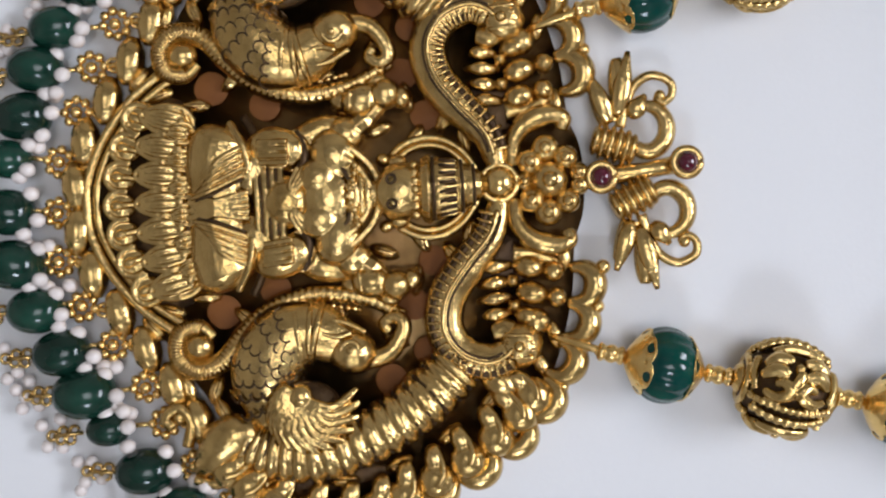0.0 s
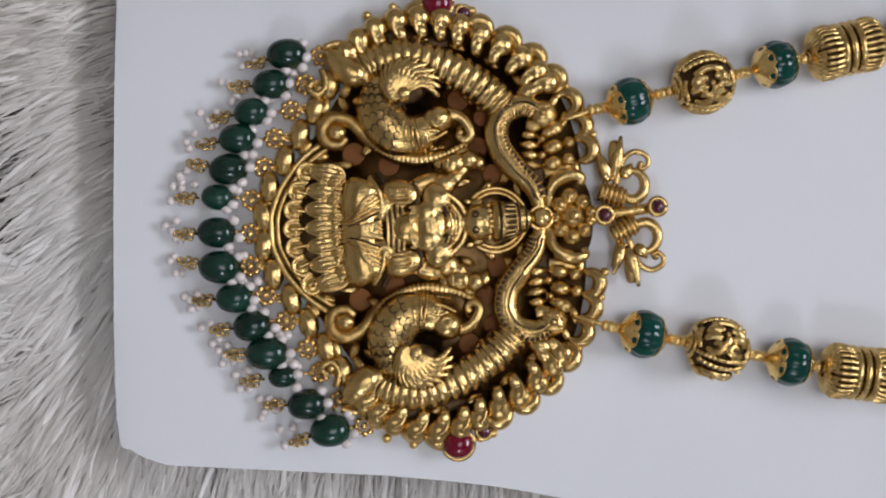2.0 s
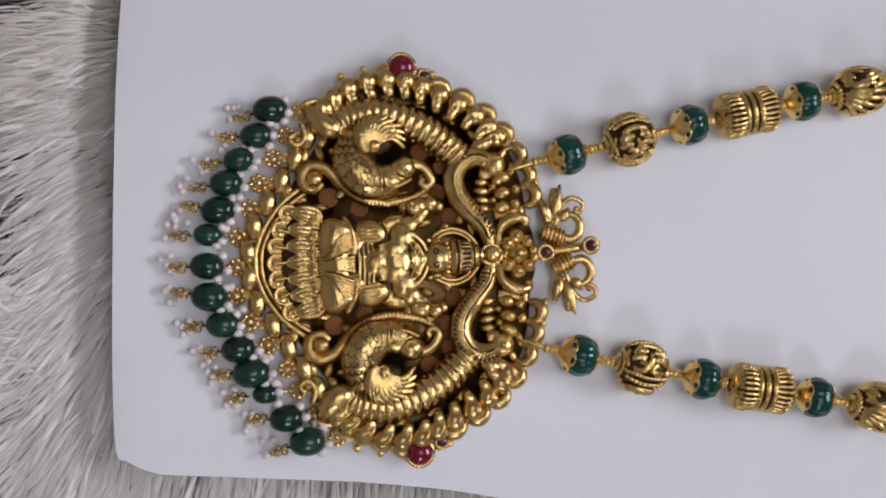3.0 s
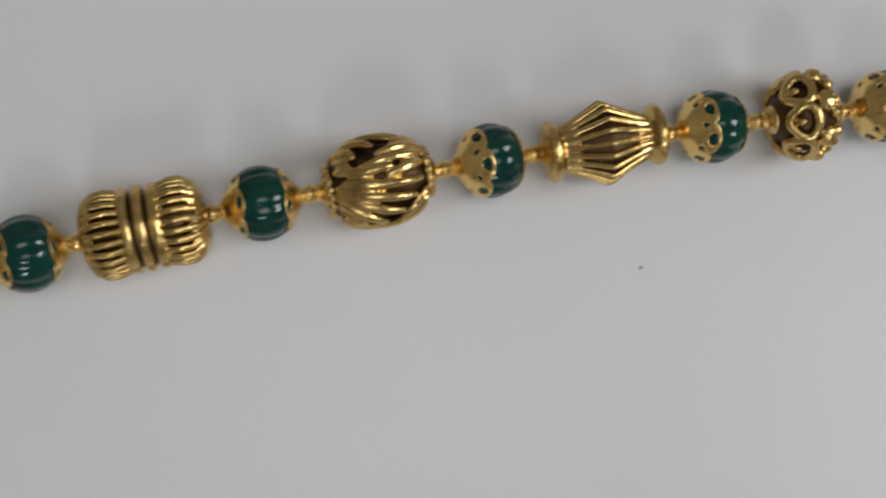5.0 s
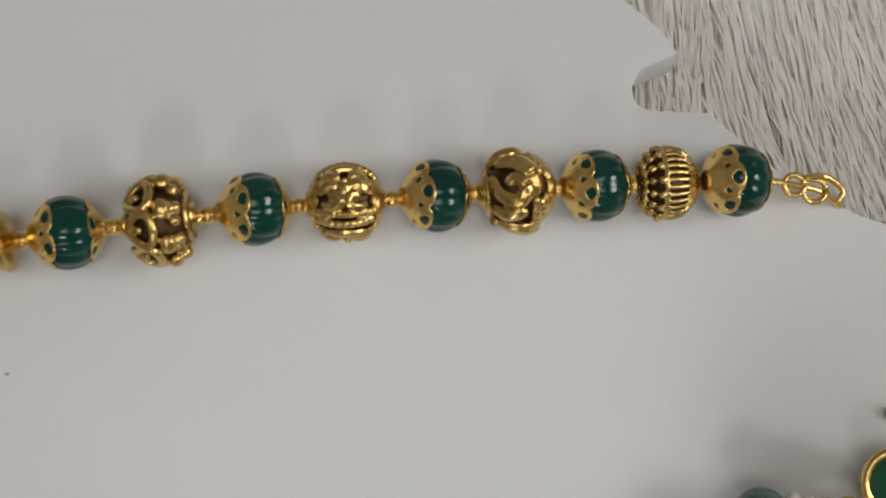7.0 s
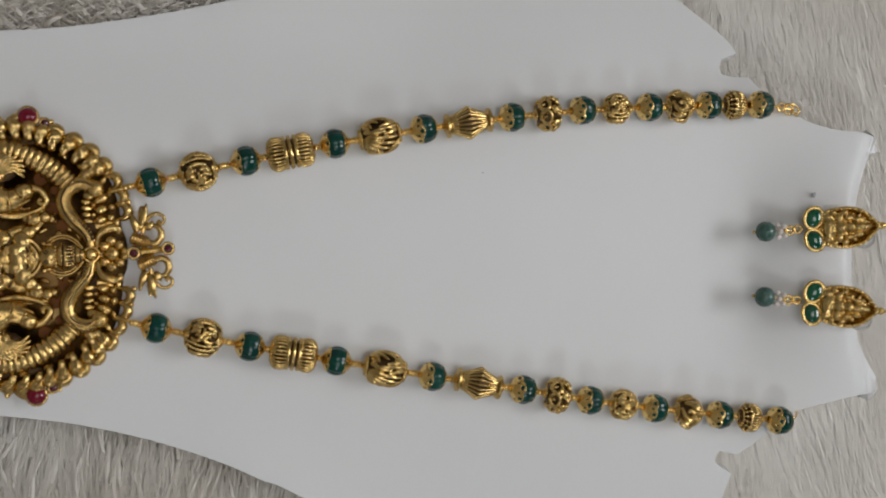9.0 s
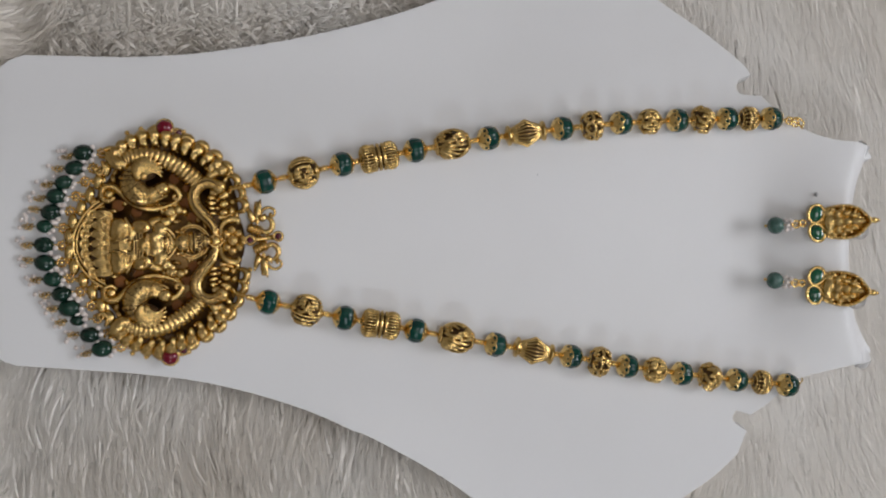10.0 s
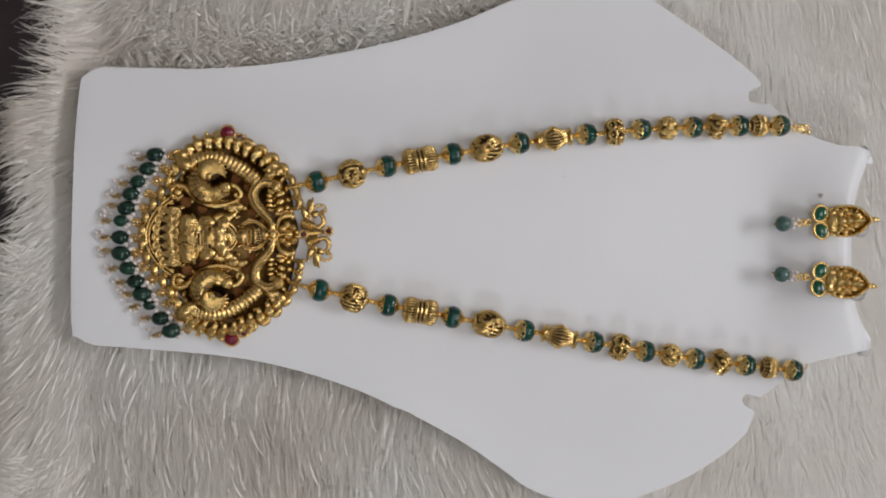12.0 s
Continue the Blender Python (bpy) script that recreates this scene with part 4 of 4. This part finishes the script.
    for k in range(1, 23):
        f = int(round(k * 189 / 23))
        c, d = tail[f], tail[min(f + 1, 189)] - tail[f - 1]
        nrm, d = np.array((-d[1], d[0], 0)) / np.hypot(d[0], d[1]), d / np.linalg.norm(d)
        r = 3.42 * (0.55 + 0.45 * min(1.0, min(f / 189 * 5, (1 - f / 189) * 5)) ** 0.6)
        lines.tube([c + nrm * r * math.cos(a) + d * 0.9 * math.sin(a) + (0, 0, 0.72 * r * math.sin(a)) for a in np.linspace(0.25, 2.9, 12)], 0.36, 5)
    tagged(sub("engraving", lines, DARK, "blackened grooves between the ribs"), kind="stuff")
    m = Mesh()
    m.tube(side_line([(-34.8, 32.6), (-38.4, 33.2), (-41.6, 36.6), (-43.2, 38.4)], s, [3.4, 3.8, 3.2, 2.6], 20), [2.4] * 4 + [3.0] * 6 + list(np.linspace(2.8, 0.8, 10)), 12, 0.8)
    m.tube(side_line([(-43.6, 39.0), (-40.4, 39.8), (-37.2, 38.6), (-36.0, 36.8)], s, 3.2, 16), 0.8, 7)
    m.tube(side_line([(-44.6, 34.4), (-44.0, 31.0), (-45.8, 28.8), (-47.8, 30.2), (-46.6, 31.6)], s, 3.0, 20), 0.9, 7)
    m.ball(loc(-45.8, 30.2 * s, 2.6), (1.2, 1.2, 1.0))
    sub("scroll_leaf", m, GOLD)
    # attendant heads beside the figure
    m = Mesh()
    for u, v, z, ax in ((-18.0, 12.6, 4.0, (3.0, 2.4, 2.2)), (-14.6, 13.2, 4.2, (2.3, 2.2, 2.2)), (-12.4, 12.6, 3.8, (1.4, 1.6, 1.6)), (-20.8, 12.8, 3.0, (1.8, 1.5, 1.4)), (-15.6, 15.2, 3.2, (1.6, 1.0, 1.3)), (-22.6, 13.6, 2.6, (1.4, 0.9, 1.0))):
        m.ball(loc(u, v * s, z), ax, 10 * s, 12, 8)
    for k in range(4):
        m.tube(side_line([(-19.6 + 0.9 * k, 11.2), (-19.2 + 0.9 * k, 13.8)], s, [5.6, 5.8], 5), 0.3, 5)
    sub("lotus_bud", m, GOLD)
    # serpent arch from the knob
    m = Mesh()
    path = side_line([(0.0, 2.0), (-1.2, 6.8), (-4.6, 11.0), (-7.4, 15.2), (-7.9, 19.6), (-5.6, 23.2), (-1.6, 24.6), (1.4, 23.0), (0.8, 20.4), (-1.2, 20.6)], s, [3.4, 3.8, 4, 4, 3.9, 3.8, 3.6, 3.4, 3.4, 3.4], 84)
    m.tube(path, np.r_[np.linspace(1.4, 2.7, 20), np.full(34, 2.7), np.linspace(2.7, 1.1, 30)], 12, 0.7)
    m.tube([q + (0, 0, 1.95) for q in path[4:66]], 0.32, 6)
    for k in range(5, 62):
        d = path[k + 1] - path[k - 1]
        nrm = np.array((-d[1], d[0], 0)) / np.hypot(d[0], d[1])
        if k % 2:
            m.tube(curve([path[k] - nrm * 2.3 + (0, 0, 1.0), path[k] - nrm * 1.4 + (0, 0, 1.7), path[k] - nrm * 0.5 + (0, 0, 1.95)], 6), 0.27, 5)
    sub("serpent_arch", m, GOLD)
    side = np.cross(np.gradient(path, axis=0), (0, 0, 1.0))
    side /= np.linalg.norm(side, axis=1)[:, None]
    sub("engraving", Mesh().tube([q + n * 1.45 + (0, 0, 1.2) for q, n in zip(path[5:62], side[5:62])], 0.55, 6).tube([q + n * -0.6 + (0, 0, 1.72) for q, n in zip(path[5:62], side[5:62])], 0.22, 5), DARK, "blackened line along the arch")
    m = Mesh()
    for k in range(4):                                                             # tongues beside the arch, knuckled lobes beyond
        v = 11.4 + 2.2 * k
        m.tube(side_line([(-3.6 + 0.9 * abs(k - 1.5), v + 0.5), (-1.2, v + 0.2), (1.4, v)], s, [2.4, 3.4, 2.2], 14), np.interp(np.linspace(0, 1, 14), [0, 0.6, 1], [0.5, 1.05, 0.6]), 9)
    for u, v, a, b in ((3.8, 11.8, 2.3, 1.7), (7.2, 12.6, 1.5, 1.5), (4.2, 15.4, 2.4, 1.7), (7.6, 16.2, 1.4, 1.5), (3.6, 18.6, 2.0, 1.4), (1.6, 13.6, 1.0, 1.0), (1.8, 17.0, 1.0, 1.0)):
        m.ball(loc(u, v * s, 2.8), (a, b, 2.0), 14 * s, 14, 9)
    m.tube(side_line([(1.8, 9.8), (5.2, 10.2), (8.2, 12.0)], s, 2.4, 14), np.linspace(1.6, 0.7, 14), 8)
    sub("foliage_boss", m, GOLD)
    m = Mesh()
    m.ball(loc(2.6, 22.6 * s, 3.0), (3.2, 3.3, 2.6), 0, 14, 9)
    m.ball(loc(-0.2, 27.6 * s, 2.8), (3.0, 2.2, 2.0), 30 * s, 12, 8)
    m.ball(loc(4.8, 19.4 * s, 2.8), (2.0, 1.9, 1.8), 0, 12, 8)
    m.ball(loc(2.4, 22.6 * s, 5.4), 0.8)
    for k in range(4):
        m.tube(side_line([(0.6, 21 + k), (4.4, 21.2 + k)], s, [4.9, 5.2], 5), 0.32, 5)
    sub("mask_boss", m, GOLD)
    # horn beside the top cluster
    m = Mesh()
    m.tube(side_line([(2.0, 2.4), (2.4, 5.6), (4.4, 8.0), (7.4, 9.0), (9.4, 8.4), (9.0, 6.9)], s, [3.2, 3.6, 3.6, 3.4, 3.2, 3.2], 36), np.r_[np.linspace(1.0, 1.7, 18), np.linspace(1.7, 0.9, 18)], 9)
    sub("curled_horn", m, GOLD)
    # cushions round the outer edge
    edge = side_line([(-38.0, 37.2), (-33.5, 41.0), (-26.5, 43.6), (-19, 43.6), (-12.7, 41.2), (-6, 37.6), (0, 33.2), (3.4, 29.0)], s, 3.0, 12)
    cushion = cast("cushion", Mesh().ball((1.0, 0, 0), (2.7, 2.65, 2.2), n=16, rings=10).ball((-1.8, 0.4, -0.1), (2.2, 1.5, 1.8), n=16, rings=10)
                   .tube(curve([(-3.6, 1.0, 0.4), (-1.6, 1.5, 1.2), (0.4, 1.2, 1.9), (1.6, 0.1, 2.2)], 12), 0.4, 6), GOLD, 0.17, 1)
    mid = loc(-16, 14 * s)
    for p in edge:
        a = math.degrees(math.atan2(p[1] - mid[1], p[0] - mid[0]))
        sub("cushion", cushion, None, "", pose(*(p * MM), 0, 0, a + rngp.normal(0, 4)))
    # open crescents and grains along the upper edge
    crescent = data_of("crescent", Mesh().tube([(2.6 * math.cos(t), 2.6 * math.sin(t), 0) for t in np.linspace(-2.1, 2.1, 24)], list(0.5 + 1.35 * np.sin(np.linspace(0.1, 3.04, 24))), 10), GOLD)
    grain = data_of("grain", Mesh().ball((0, 0, 0), 1.05), BRIGHT)
    for k, (u, v) in enumerate(((-9.4, 43.2), (-3.2, 40.2), (2.2, 36.2), (6.4, 31.2), (9.4, 25.8), (11.3, 20.4), (12.2, 15.0))):
        p = loc(u, v * s, 2.2)
        a = math.degrees(math.atan2(p[1] - mid[1] + 4 * s, p[0] - mid[0]))
        p = p - np.array((math.cos(math.radians(a)), math.sin(math.radians(a)), 0)) * 1.7
        sub("crescent", crescent, None, "", pose(*(p * MM), 0, 0, a - 4 * s) @ Matrix.Diagonal((0.92, 0.92, 1, 1)))
        q = p + np.array((2.0 * math.cos(math.radians(a)) + 1.6, 2.0 * math.sin(math.radians(a)) - 2.6 * s, -0.2))
        sub("grain", grain, None, "", pose(*(q * MM)))
    # fluted pods along the lower edge
    pod = data_of("leaf_pod", Mesh().lathe([(-3.6, 0.6), (-2.8, 1.5), (-0.8, 2.2), (1.4, 2.0), (3.2, 0.9)], 24, 8, 0.2, sharp=0.8), GOLD)
    spots = ((-60.2, 3.4), (-58.2, 9.6), (-54.4, 15.2), (-50.6, 20.6), (-46.8, 26.0), (-43.2, 31.2), (-39.2, 36.4), (-34.2, 41.2), (-28.6, 44.8), (-23.2, 46.6))
    for k, (u, v) in enumerate(spots):
        p, q = loc(u, v * s, 1.8), loc(*[c for c in (spots[min(k + 1, 9)][0], spots[min(k + 1, 9)][1] * s)])
        o = loc(spots[max(k - 1, 0)][0], spots[max(k - 1, 0)][1] * s)
        a = math.degrees(math.atan2(q[1] - o[1], q[0] - o[0]))
        sub("leaf_pod", pod, None, "", pose(*(p * MM), 0, 0, a + 22 * s))
    for u, v in ((-28.0, 47.6), (-22.4, 48.4), (-13.4, 47.0), (-10.6, 46.2), (-33.8, 46.0)):
        sub("grain", grain, None, "", pose(*(loc(u, v * s, 1.6) * MM)))
    # ruby and its small neighbour, each in a bezel
    p = loc(-18.2, 48.0 * s, 2.2)
    stone = sub("ruby", Mesh().ball((0, 0, 0.3), (3.3, 3.1, 2.2), 0, 18, 10), RUBY, "large cabochon red stone", pose(*(p * MM)))
    part("bezel", Mesh().ring((0, 0, -0.3), 3.3, 0.55, 30, 7), GOLD, stone)
    p = loc(-12.6, 45.6 * s, 2.0)
    stone = sub("small_ruby", Mesh().ball((0, 0, 0.2), (1.5, 1.5, 1.1)), GARNET, "small dark red stone", pose(*(p * MM)))
    part("bezel", Mesh().ring((0, 0, 0.2), 1.6, 0.5, 20, 6), GOLD, stone)

# knob and top flower
sub("knob", Mesh().ball(loc(0, 0, 4.6), (2.3, 2.3, 2.4), 0, 16, 10).ring(loc(0, 0, 4.0), 2.4, 0.5, 24, 6), BRIGHT)
m = Mesh()
for u, v, r in ((6.8, 0, 2.6), (4.4, 2.6, 1.9), (4.4, -2.6, 1.9), (6.6, 4.4, 2.0), (6.6, -4.4, 2.0), (9.2, 3.0, 1.8), (9.2, -3.0, 1.8), (10.8, 0.9, 1.4), (10.8, -0.9, 1.4), (3.4, 0, 1.4)):
    m.ball(loc(u, v, 3.0 + 0.3 * r), (r, r, r * 0.9), 0, 14, 9)
    m.ball(loc(u, v, 3.0 + 1.2 * r), (r * 0.45, r * 0.45, r * 0.35), 0, 8, 6)
sub("top_flower", m, GOLD)
# finial: two red stones, ribbed barrels, rings, curls and leaves
for u, v, z in ((13.8, 0.0, 3.2), (25.3, 1.3, 3.4)):
    stone = sub("small_ruby", Mesh().ball((0, 0, 0.6), (1.5, 1.5, 1.4), 0, 14, 8), GARNET, "small dark red stone", pose(u * MM, v * MM, z * MM))
    part("bezel", Mesh().ring((0, 0, 0.3), 1.75, 0.6, 24, 8).lathe([(-1.2, 0.8), (-0.8, 1.9), (0.2, 2.1), (0.3, 1.5)], 22, axis="z"), GOLD, stone)
ribbed = data_of("ribbed_barrel", Mesh().tube([(x, 0, 0) for x in np.linspace(-3.2, 3.2, 71)], wave(71, 6, 1.75, 2.5, 0.62), 18), GOLD)
for s in (-1, 1):
    def fin(u, v):
        return (u, v) if s < 0 else (u - 2.2, 1.2 - v)
    u, v = fin(18.0, -3.1)
    sub("ribbed_barrel", ribbed, None, "", pose(u * MM, v * MM, 2.6 * MM, 0, 0, 24 if s < 0 else -18))
    m = Mesh()
    c = fin(22.6, -5.0)
    ang = np.radians(np.linspace(-120, 160, 30)) * -s
    m.tube([(c[0] + 2.7 * math.cos(a), c[1] + 3.1 * math.sin(a), 2.4) for a in ang], 0.5 + 0.75 * np.sin(np.linspace(0.2, 2.6, 30)), 8)
    m.tube(curve([(*fin(*q), 2.2) for q in ((19.0, -5.4), (19.8, -8.2), (21.2, -10.9), (23.6, -12.2), (26.0, -11.2), (26.2, -9.4), (24.9, -8.4), (24.0, -9.4))], 40), np.linspace(0.8, 0.5, 40), 7)
    m.ball((*fin(24.6, -9.4), 2.2), 0.8)
    m.tube(curve([(*fin(*q), 2.3) for q in ((18.2, -6.2), (18.4, -9.0), (19.2, -12.0), (19.0, -14.8))], 24), np.r_[np.full(8, 0.55), 0.5 + 1.0 * np.sin(np.linspace(0.1, 3.0, 16))], 8, 0.7)
    m.tube(curve([(*fin(*q), 2.2) for q in ((17.0, -5.8), (16.4, -8.4), (15.4, -11.4))], 16), 0.45 + 0.65 * np.sin(np.linspace(0.3, 3.0, 16)), 8, 0.7)
    for (au, av), (bu, bv) in (((17.6, -6.0), (15.2, -12.8)), ((18.6, -6.8), (20.6, -15.6)), ((20.4, -6.6), (22.6, -9.6))):
        m.tube([(*fin(au + (bu - au) * t, av + (bv - av) * t), 2.6 + 0.5 * math.sin(3 * t)) for t in np.linspace(0, 1, 12)], [0.35 + 1.0 * math.sin(math.pi * min(1.0, 0.08 + 0.92 * t ** 0.8)) ** 1.2 for t in np.linspace(0, 1, 12)], 8, 0.5)
    sub("finial_curl", m, GOLD)
sub("finial_stem", Mesh().tube([(11, 0, 2.0), (14, 0.1, 2.4), (20, 0.6, 2.4), (24.5, 1.2, 2.6)], [1.6, 1.5, 1.1, 1.3], 10, 0.8), GOLD)
# dark oxidised ground between the carvings
for s in (-1, 1):
    for u, v, a, b in ((0, 11, 5.5, 4.0), (-26, 40.6, 12, 1.6)):
        sub("oxidised_ground", Mesh().ball(loc(u, v * s, 1.4), (a, b, 0.45), -8 * s, 16, 6), DARK, "blackened gold ground")
    for u, v, r in ((-12.2, 16.2, 2.2), (-10.6, 22.6, 1.8), (-15.6, 26.6, 2.2), (-9.4, 10.2, 2.1), (-32.0, 13.0, 2.2), (-39.4, 15.8, 2.4)):
        sub("copper_disc", Mesh().lathe([(1.3, r), (1.75, r), (1.8, r - 0.15)], 20, axis="z"), COPPER, "bare copper-brown backing disc", pose(*(loc(u, v * s) * MM)))

# ---- the necklace: drops along the pendant's lower edge ----
DROP_DATA = data_of("drop_bead", Mesh().lathe([(4.0 * math.sin(t) + 0.25 * math.cos(t), 3.25 * max(math.cos(t), 0.12) ** 0.8) for t in np.linspace(-1.5, 1.5, 15)], 22), DROP)
PEARL_DATA = data_of("pearl", Mesh().ball((0, 0, 0), (1.15, 1.05, 1.05), n=12, rings=8), PEARL)
charm = Mesh()
for k in range(8):
    charm.ball((1.75 * math.cos(k * math.pi / 4), 1.75 * math.sin(k * math.pi / 4), 0), 0.72, n=8, rings=6)
charm.ball((0, 0, 0.3), 0.9, n=8, rings=6).ring((3.0, 0, 0), 0.9, 0.3, 12, 5).tube([(1.5, 0, 0), (6.0, 0, 0.4)], 0.45, 6)
charm.tube([(-1.5, 0, 0), (-5, 0, 0)], 0.35, 6)
CHARM_DATA = data_of("flower_charm", charm, BRIGHT)
tip = Mesh().tube([(-3.8, 0, 0), (-8.2, 0.2, -0.4)], 0.3, 6)
for x, y in ((-5.2, 0.6), (-5.8, -0.6), (-6.8, 0.7), (-7.2, -0.4), (-8.4, 0.3)):
    tip.ring((x, y, -0.5), 0.65, 0.28, 10, 5)
TIP_DATA = data_of("wire_link", tip, GOLD)
SEED_DATA = data_of("seed_pearl", Mesh().ball((0, 0, 0), 0.95, n=9, rings=6), PEARL)
rng = np.random.default_rng(21)
# each drop: its middle, its flower charm and the end of its wire, in millimetres, and its size
DROPS = [((-133.4, 34.8), (-126.2, 34.8), 1.04), ((-136.7, 28.4), (-129.5, 28.7), 0.98), ((-140.8, 22.5), (-132.6, 23.1), 0.92), ((-143.7, 16.9), (-136.0, 17.1), 0.98),
         ((-145.6, 10.4), (-138.2, 10.9), 1.02), ((-147.9, 4.5), (-140.8, 4.0), 0.84), ((-148.1, -2.9), (-141.1, -3.1), 1.0), ((-147.5, -10.2), (-141.1, -9.9), 1.08),
         ((-144.3, -16.7), (-137.9, -16.2), 0.98), ((-140.7, -22.6), (-133.6, -21.6), 1.0), ((-137.6, -28.3), (-129.1, -27.5), 1.1), ((-134.3, -33.2), (-126.5, -32.5), 0.74),
         ((-129.3, -39.1), (-122.4, -38.6), 1.0), ((-124.4, -44.7), (-117.2, -43.9), 1.06)]
for k, ((bx, by), (x, y), small) in enumerate(DROPS):
    turn = math.degrees(math.atan2(y - by, x - bx)) + rng.normal(0, 4)
    bead = part("drop_bead", DROP_DATA, None, necklace, "dark green oval drop bead with seed pearls", pose(bx * MM, by * MM, 3.5 * MM, rng.uniform(0, 90), 0, turn) @ Matrix.Diagonal((small, small, small, 1)))
    flat = pose(bx * MM, by * MM, 3.5 * MM, 0, 0, turn)
    back = bead.matrix_basis.inverted()
    part("flower_charm", CHARM_DATA, None, bead, "gold granulated flower charm", back @ pose(x * MM, y * MM, 2.4 * MM, rng.uniform(-20, 20), 0, turn + rng.normal(0, 8)))
    for dx, dy, dz in ((3.4, 2.5, 0.4), (4.5, -0.8, 1.2), (3.0, -3.0, 0.6), (4.8, 2.6, -0.9), (2.2, 3.4, -0.6))[: 5 if k % 3 else 3]:
        part("pearl", PEARL_DATA, None, bead, "", back @ flat @ pose((dx * small + rng.normal(0, 0.4)) * MM, (dy * small + rng.normal(0, 0.4)) * MM, dz * MM, rng.uniform(0, 90)))
    part("wire_link", TIP_DATA, None, bead, "twisted gold wire links", back @ flat @ pose(0, 0, -0.8 * MM, rng.uniform(-30, 30), 0, rng.normal(0, 8)))
    for dx, dy in ((-9.4, -0.2), (-8.2, 1.6), (-7.6, -1.4), (-10.4, 1.2), (-9.6, -1.9))[k % 2:]:
        part("seed_pearl", SEED_DATA, None, bead, "", back @ flat @ pose((dx + rng.normal(0, 0.6)) * MM, (dy + rng.normal(0, 0.5)) * MM, -2.0 * MM))

# ---- the earrings ----


def earring(x, y, angle, spin):
    z = surface(0.165, y * MM) + 0.0042
    root = new("earring")
    root.matrix_basis = pose((x - 0.6) * MM, y * MM, z + 0.0005, 0, -13, angle) @ Matrix.Scale(0.965, 4)
    tagged(root, "gold earring with two green stones and a bead drop", "earring", "pair of earrings")
    part("drop_bead", Mesh().lathe([(3.7 * math.sin(t), 3.9 * max(math.cos(t), 0.15) ** 0.8) for t in np.linspace(-1.5, 1.5, 13)], 22, 10, 0.05), CLOUDY, root, "cloudy dark green round bead", pose(0, 0, 1.0 * MM, spin))
    part("wire", Mesh().tube([(-5.0, 0, 1.0), (14, 0, 1.2)], 0.35, 6).ring((9.0, 0, 1.2), 1.6, 0.5, 16, 6).ring((12, 0.3, 1.4), 1.4, 0.5, 16, 6).ball((-4.4, 0, 1.0), 0.7), BRIGHT, root)
    for dx, dy, dz in ((4.6, 2.0, 1.2), (5.2, -0.3, 2.4), (4.6, -2.2, 1.2), (6.8, 1.6, 2.0), (7.2, -1.8, 0.8)):
        part("pearl", PEARL_DATA, None, root, "", pose(dx * MM, dy * MM, dz * MM))
    for s in (-1, 1):
        at = pose(17.9 * MM, 4.2 * s * MM, 2.2 * MM, 0, 0, -22 * s)
        stone = part("oval_stone", Mesh().ball((0, 0, 0), (3.1, 3.9, 1.5), 0, 18, 8), STONE, root, "oval green cut stone", at)
        part("bezel", Mesh().tube([(3.3 * math.cos(t), 4.1 * math.sin(t), 0.1) for t in np.linspace(0, 2 * math.pi, 30)], 0.75, 7), BRIGHT, stone)
    base = Mesh()
    shape = curve([(20, 0), (21, 5.2), (26, 7.0), (32, 7.2), (37, 5.4), (41, 1.6), (42, 0), (41, -1.6), (37, -5.4), (32, -7.2), (26, -7.0), (21, -5.2)], 60, True)
    base.slab(shape, 0.6, 2.0)
    body = part("crest", base, GOLD, root, "carved gold crest")
    gold = Mesh()
    gold.tube([(px, py, 2.0) for px, py in np.r_[shape, shape[:1]]], 0.75, 7)
    for k in range(26):
        px, py = shape[int(k * 60 / 26)]
        gold.ball((px, py, 2.6), 0.75, n=8, rings=5)
    for bx, by, ax in ((23.6, 0, (2.2, 3.6, 2.0)), (23.2, 4.2, (1.8, 1.4, 1.4)), (23.2, -4.2, (1.8, 1.4, 1.4)), (27.4, 0, (2.2, 2.2, 2.4)), (27.2, 3.6, (1.4, 1.8, 1.6)), (27.2, -3.6, (1.4, 1.8, 1.6)),
                       (31.2, 0, (1.9, 1.9, 2.4)), (31.0, 3.6, (1.8, 1.0, 1.5)), (31.0, -3.6, (1.8, 1.0, 1.5)), (34.6, 0, (2.2, 1.5, 2.0)), (34.4, 2.8, (1.6, 0.9, 1.2)), (34.4, -2.8, (1.6, 0.9, 1.2)),
                       (37.6, 0, (1.6, 1.0, 1.4)), (29.4, 5.6, (1.2, 0.9, 1.1)), (29.4, -5.6, (1.2, 0.9, 1.1)), (25.4, 5.8, (1.0, 0.8, 1.0)), (25.4, -5.8, (1.0, 0.8, 1.0))):
        gold.ball((bx, by, 2.4), [1.32 * c for c in ax], n=10, rings=7)
    for k in range(64):                                                            # grains filling the ground
        gx, gy = 21.6 + 17.5 * ((k * 0.618) % 1.0), 5.6 * (2 * ((k * 0.382 + 0.07 * k * k) % 1.0) - 1)
        if abs(gy) < 5.9 - 0.022 * (gx - 28) ** 2:
            gold.ball((gx, gy, 2.5), (0.85, 0.65, 0.9), 35 * (k % 5), n=8, rings=6)
    part("relief", cast("relief", gold, BEADGOLD, 0.17, 1), None, body, "worn gold relief")
    part("tip_knob", Mesh().ball((43.4, 0, 2.0), (1.5, 1.5, 1.4)).ball((45.2, 0, 2.0), 0.8).tube([(41, 0, 2), (43, 0, 2)], 0.8, 8), BRIGHT, root)
    part("stopper", Mesh().lathe([(-2.2, 3.6), (-1.8, 4.2), (0.2, 4.2), (0.4, 3.8)], 24, axis="z"), SILICONE, root, "clear silicone earring stopper", pose(37.0 * MM, -4.2 * MM, 0))


earring(162.3, 11.6, 4.0, 0)
earring(162.3, -12.6, -6.2, 40)
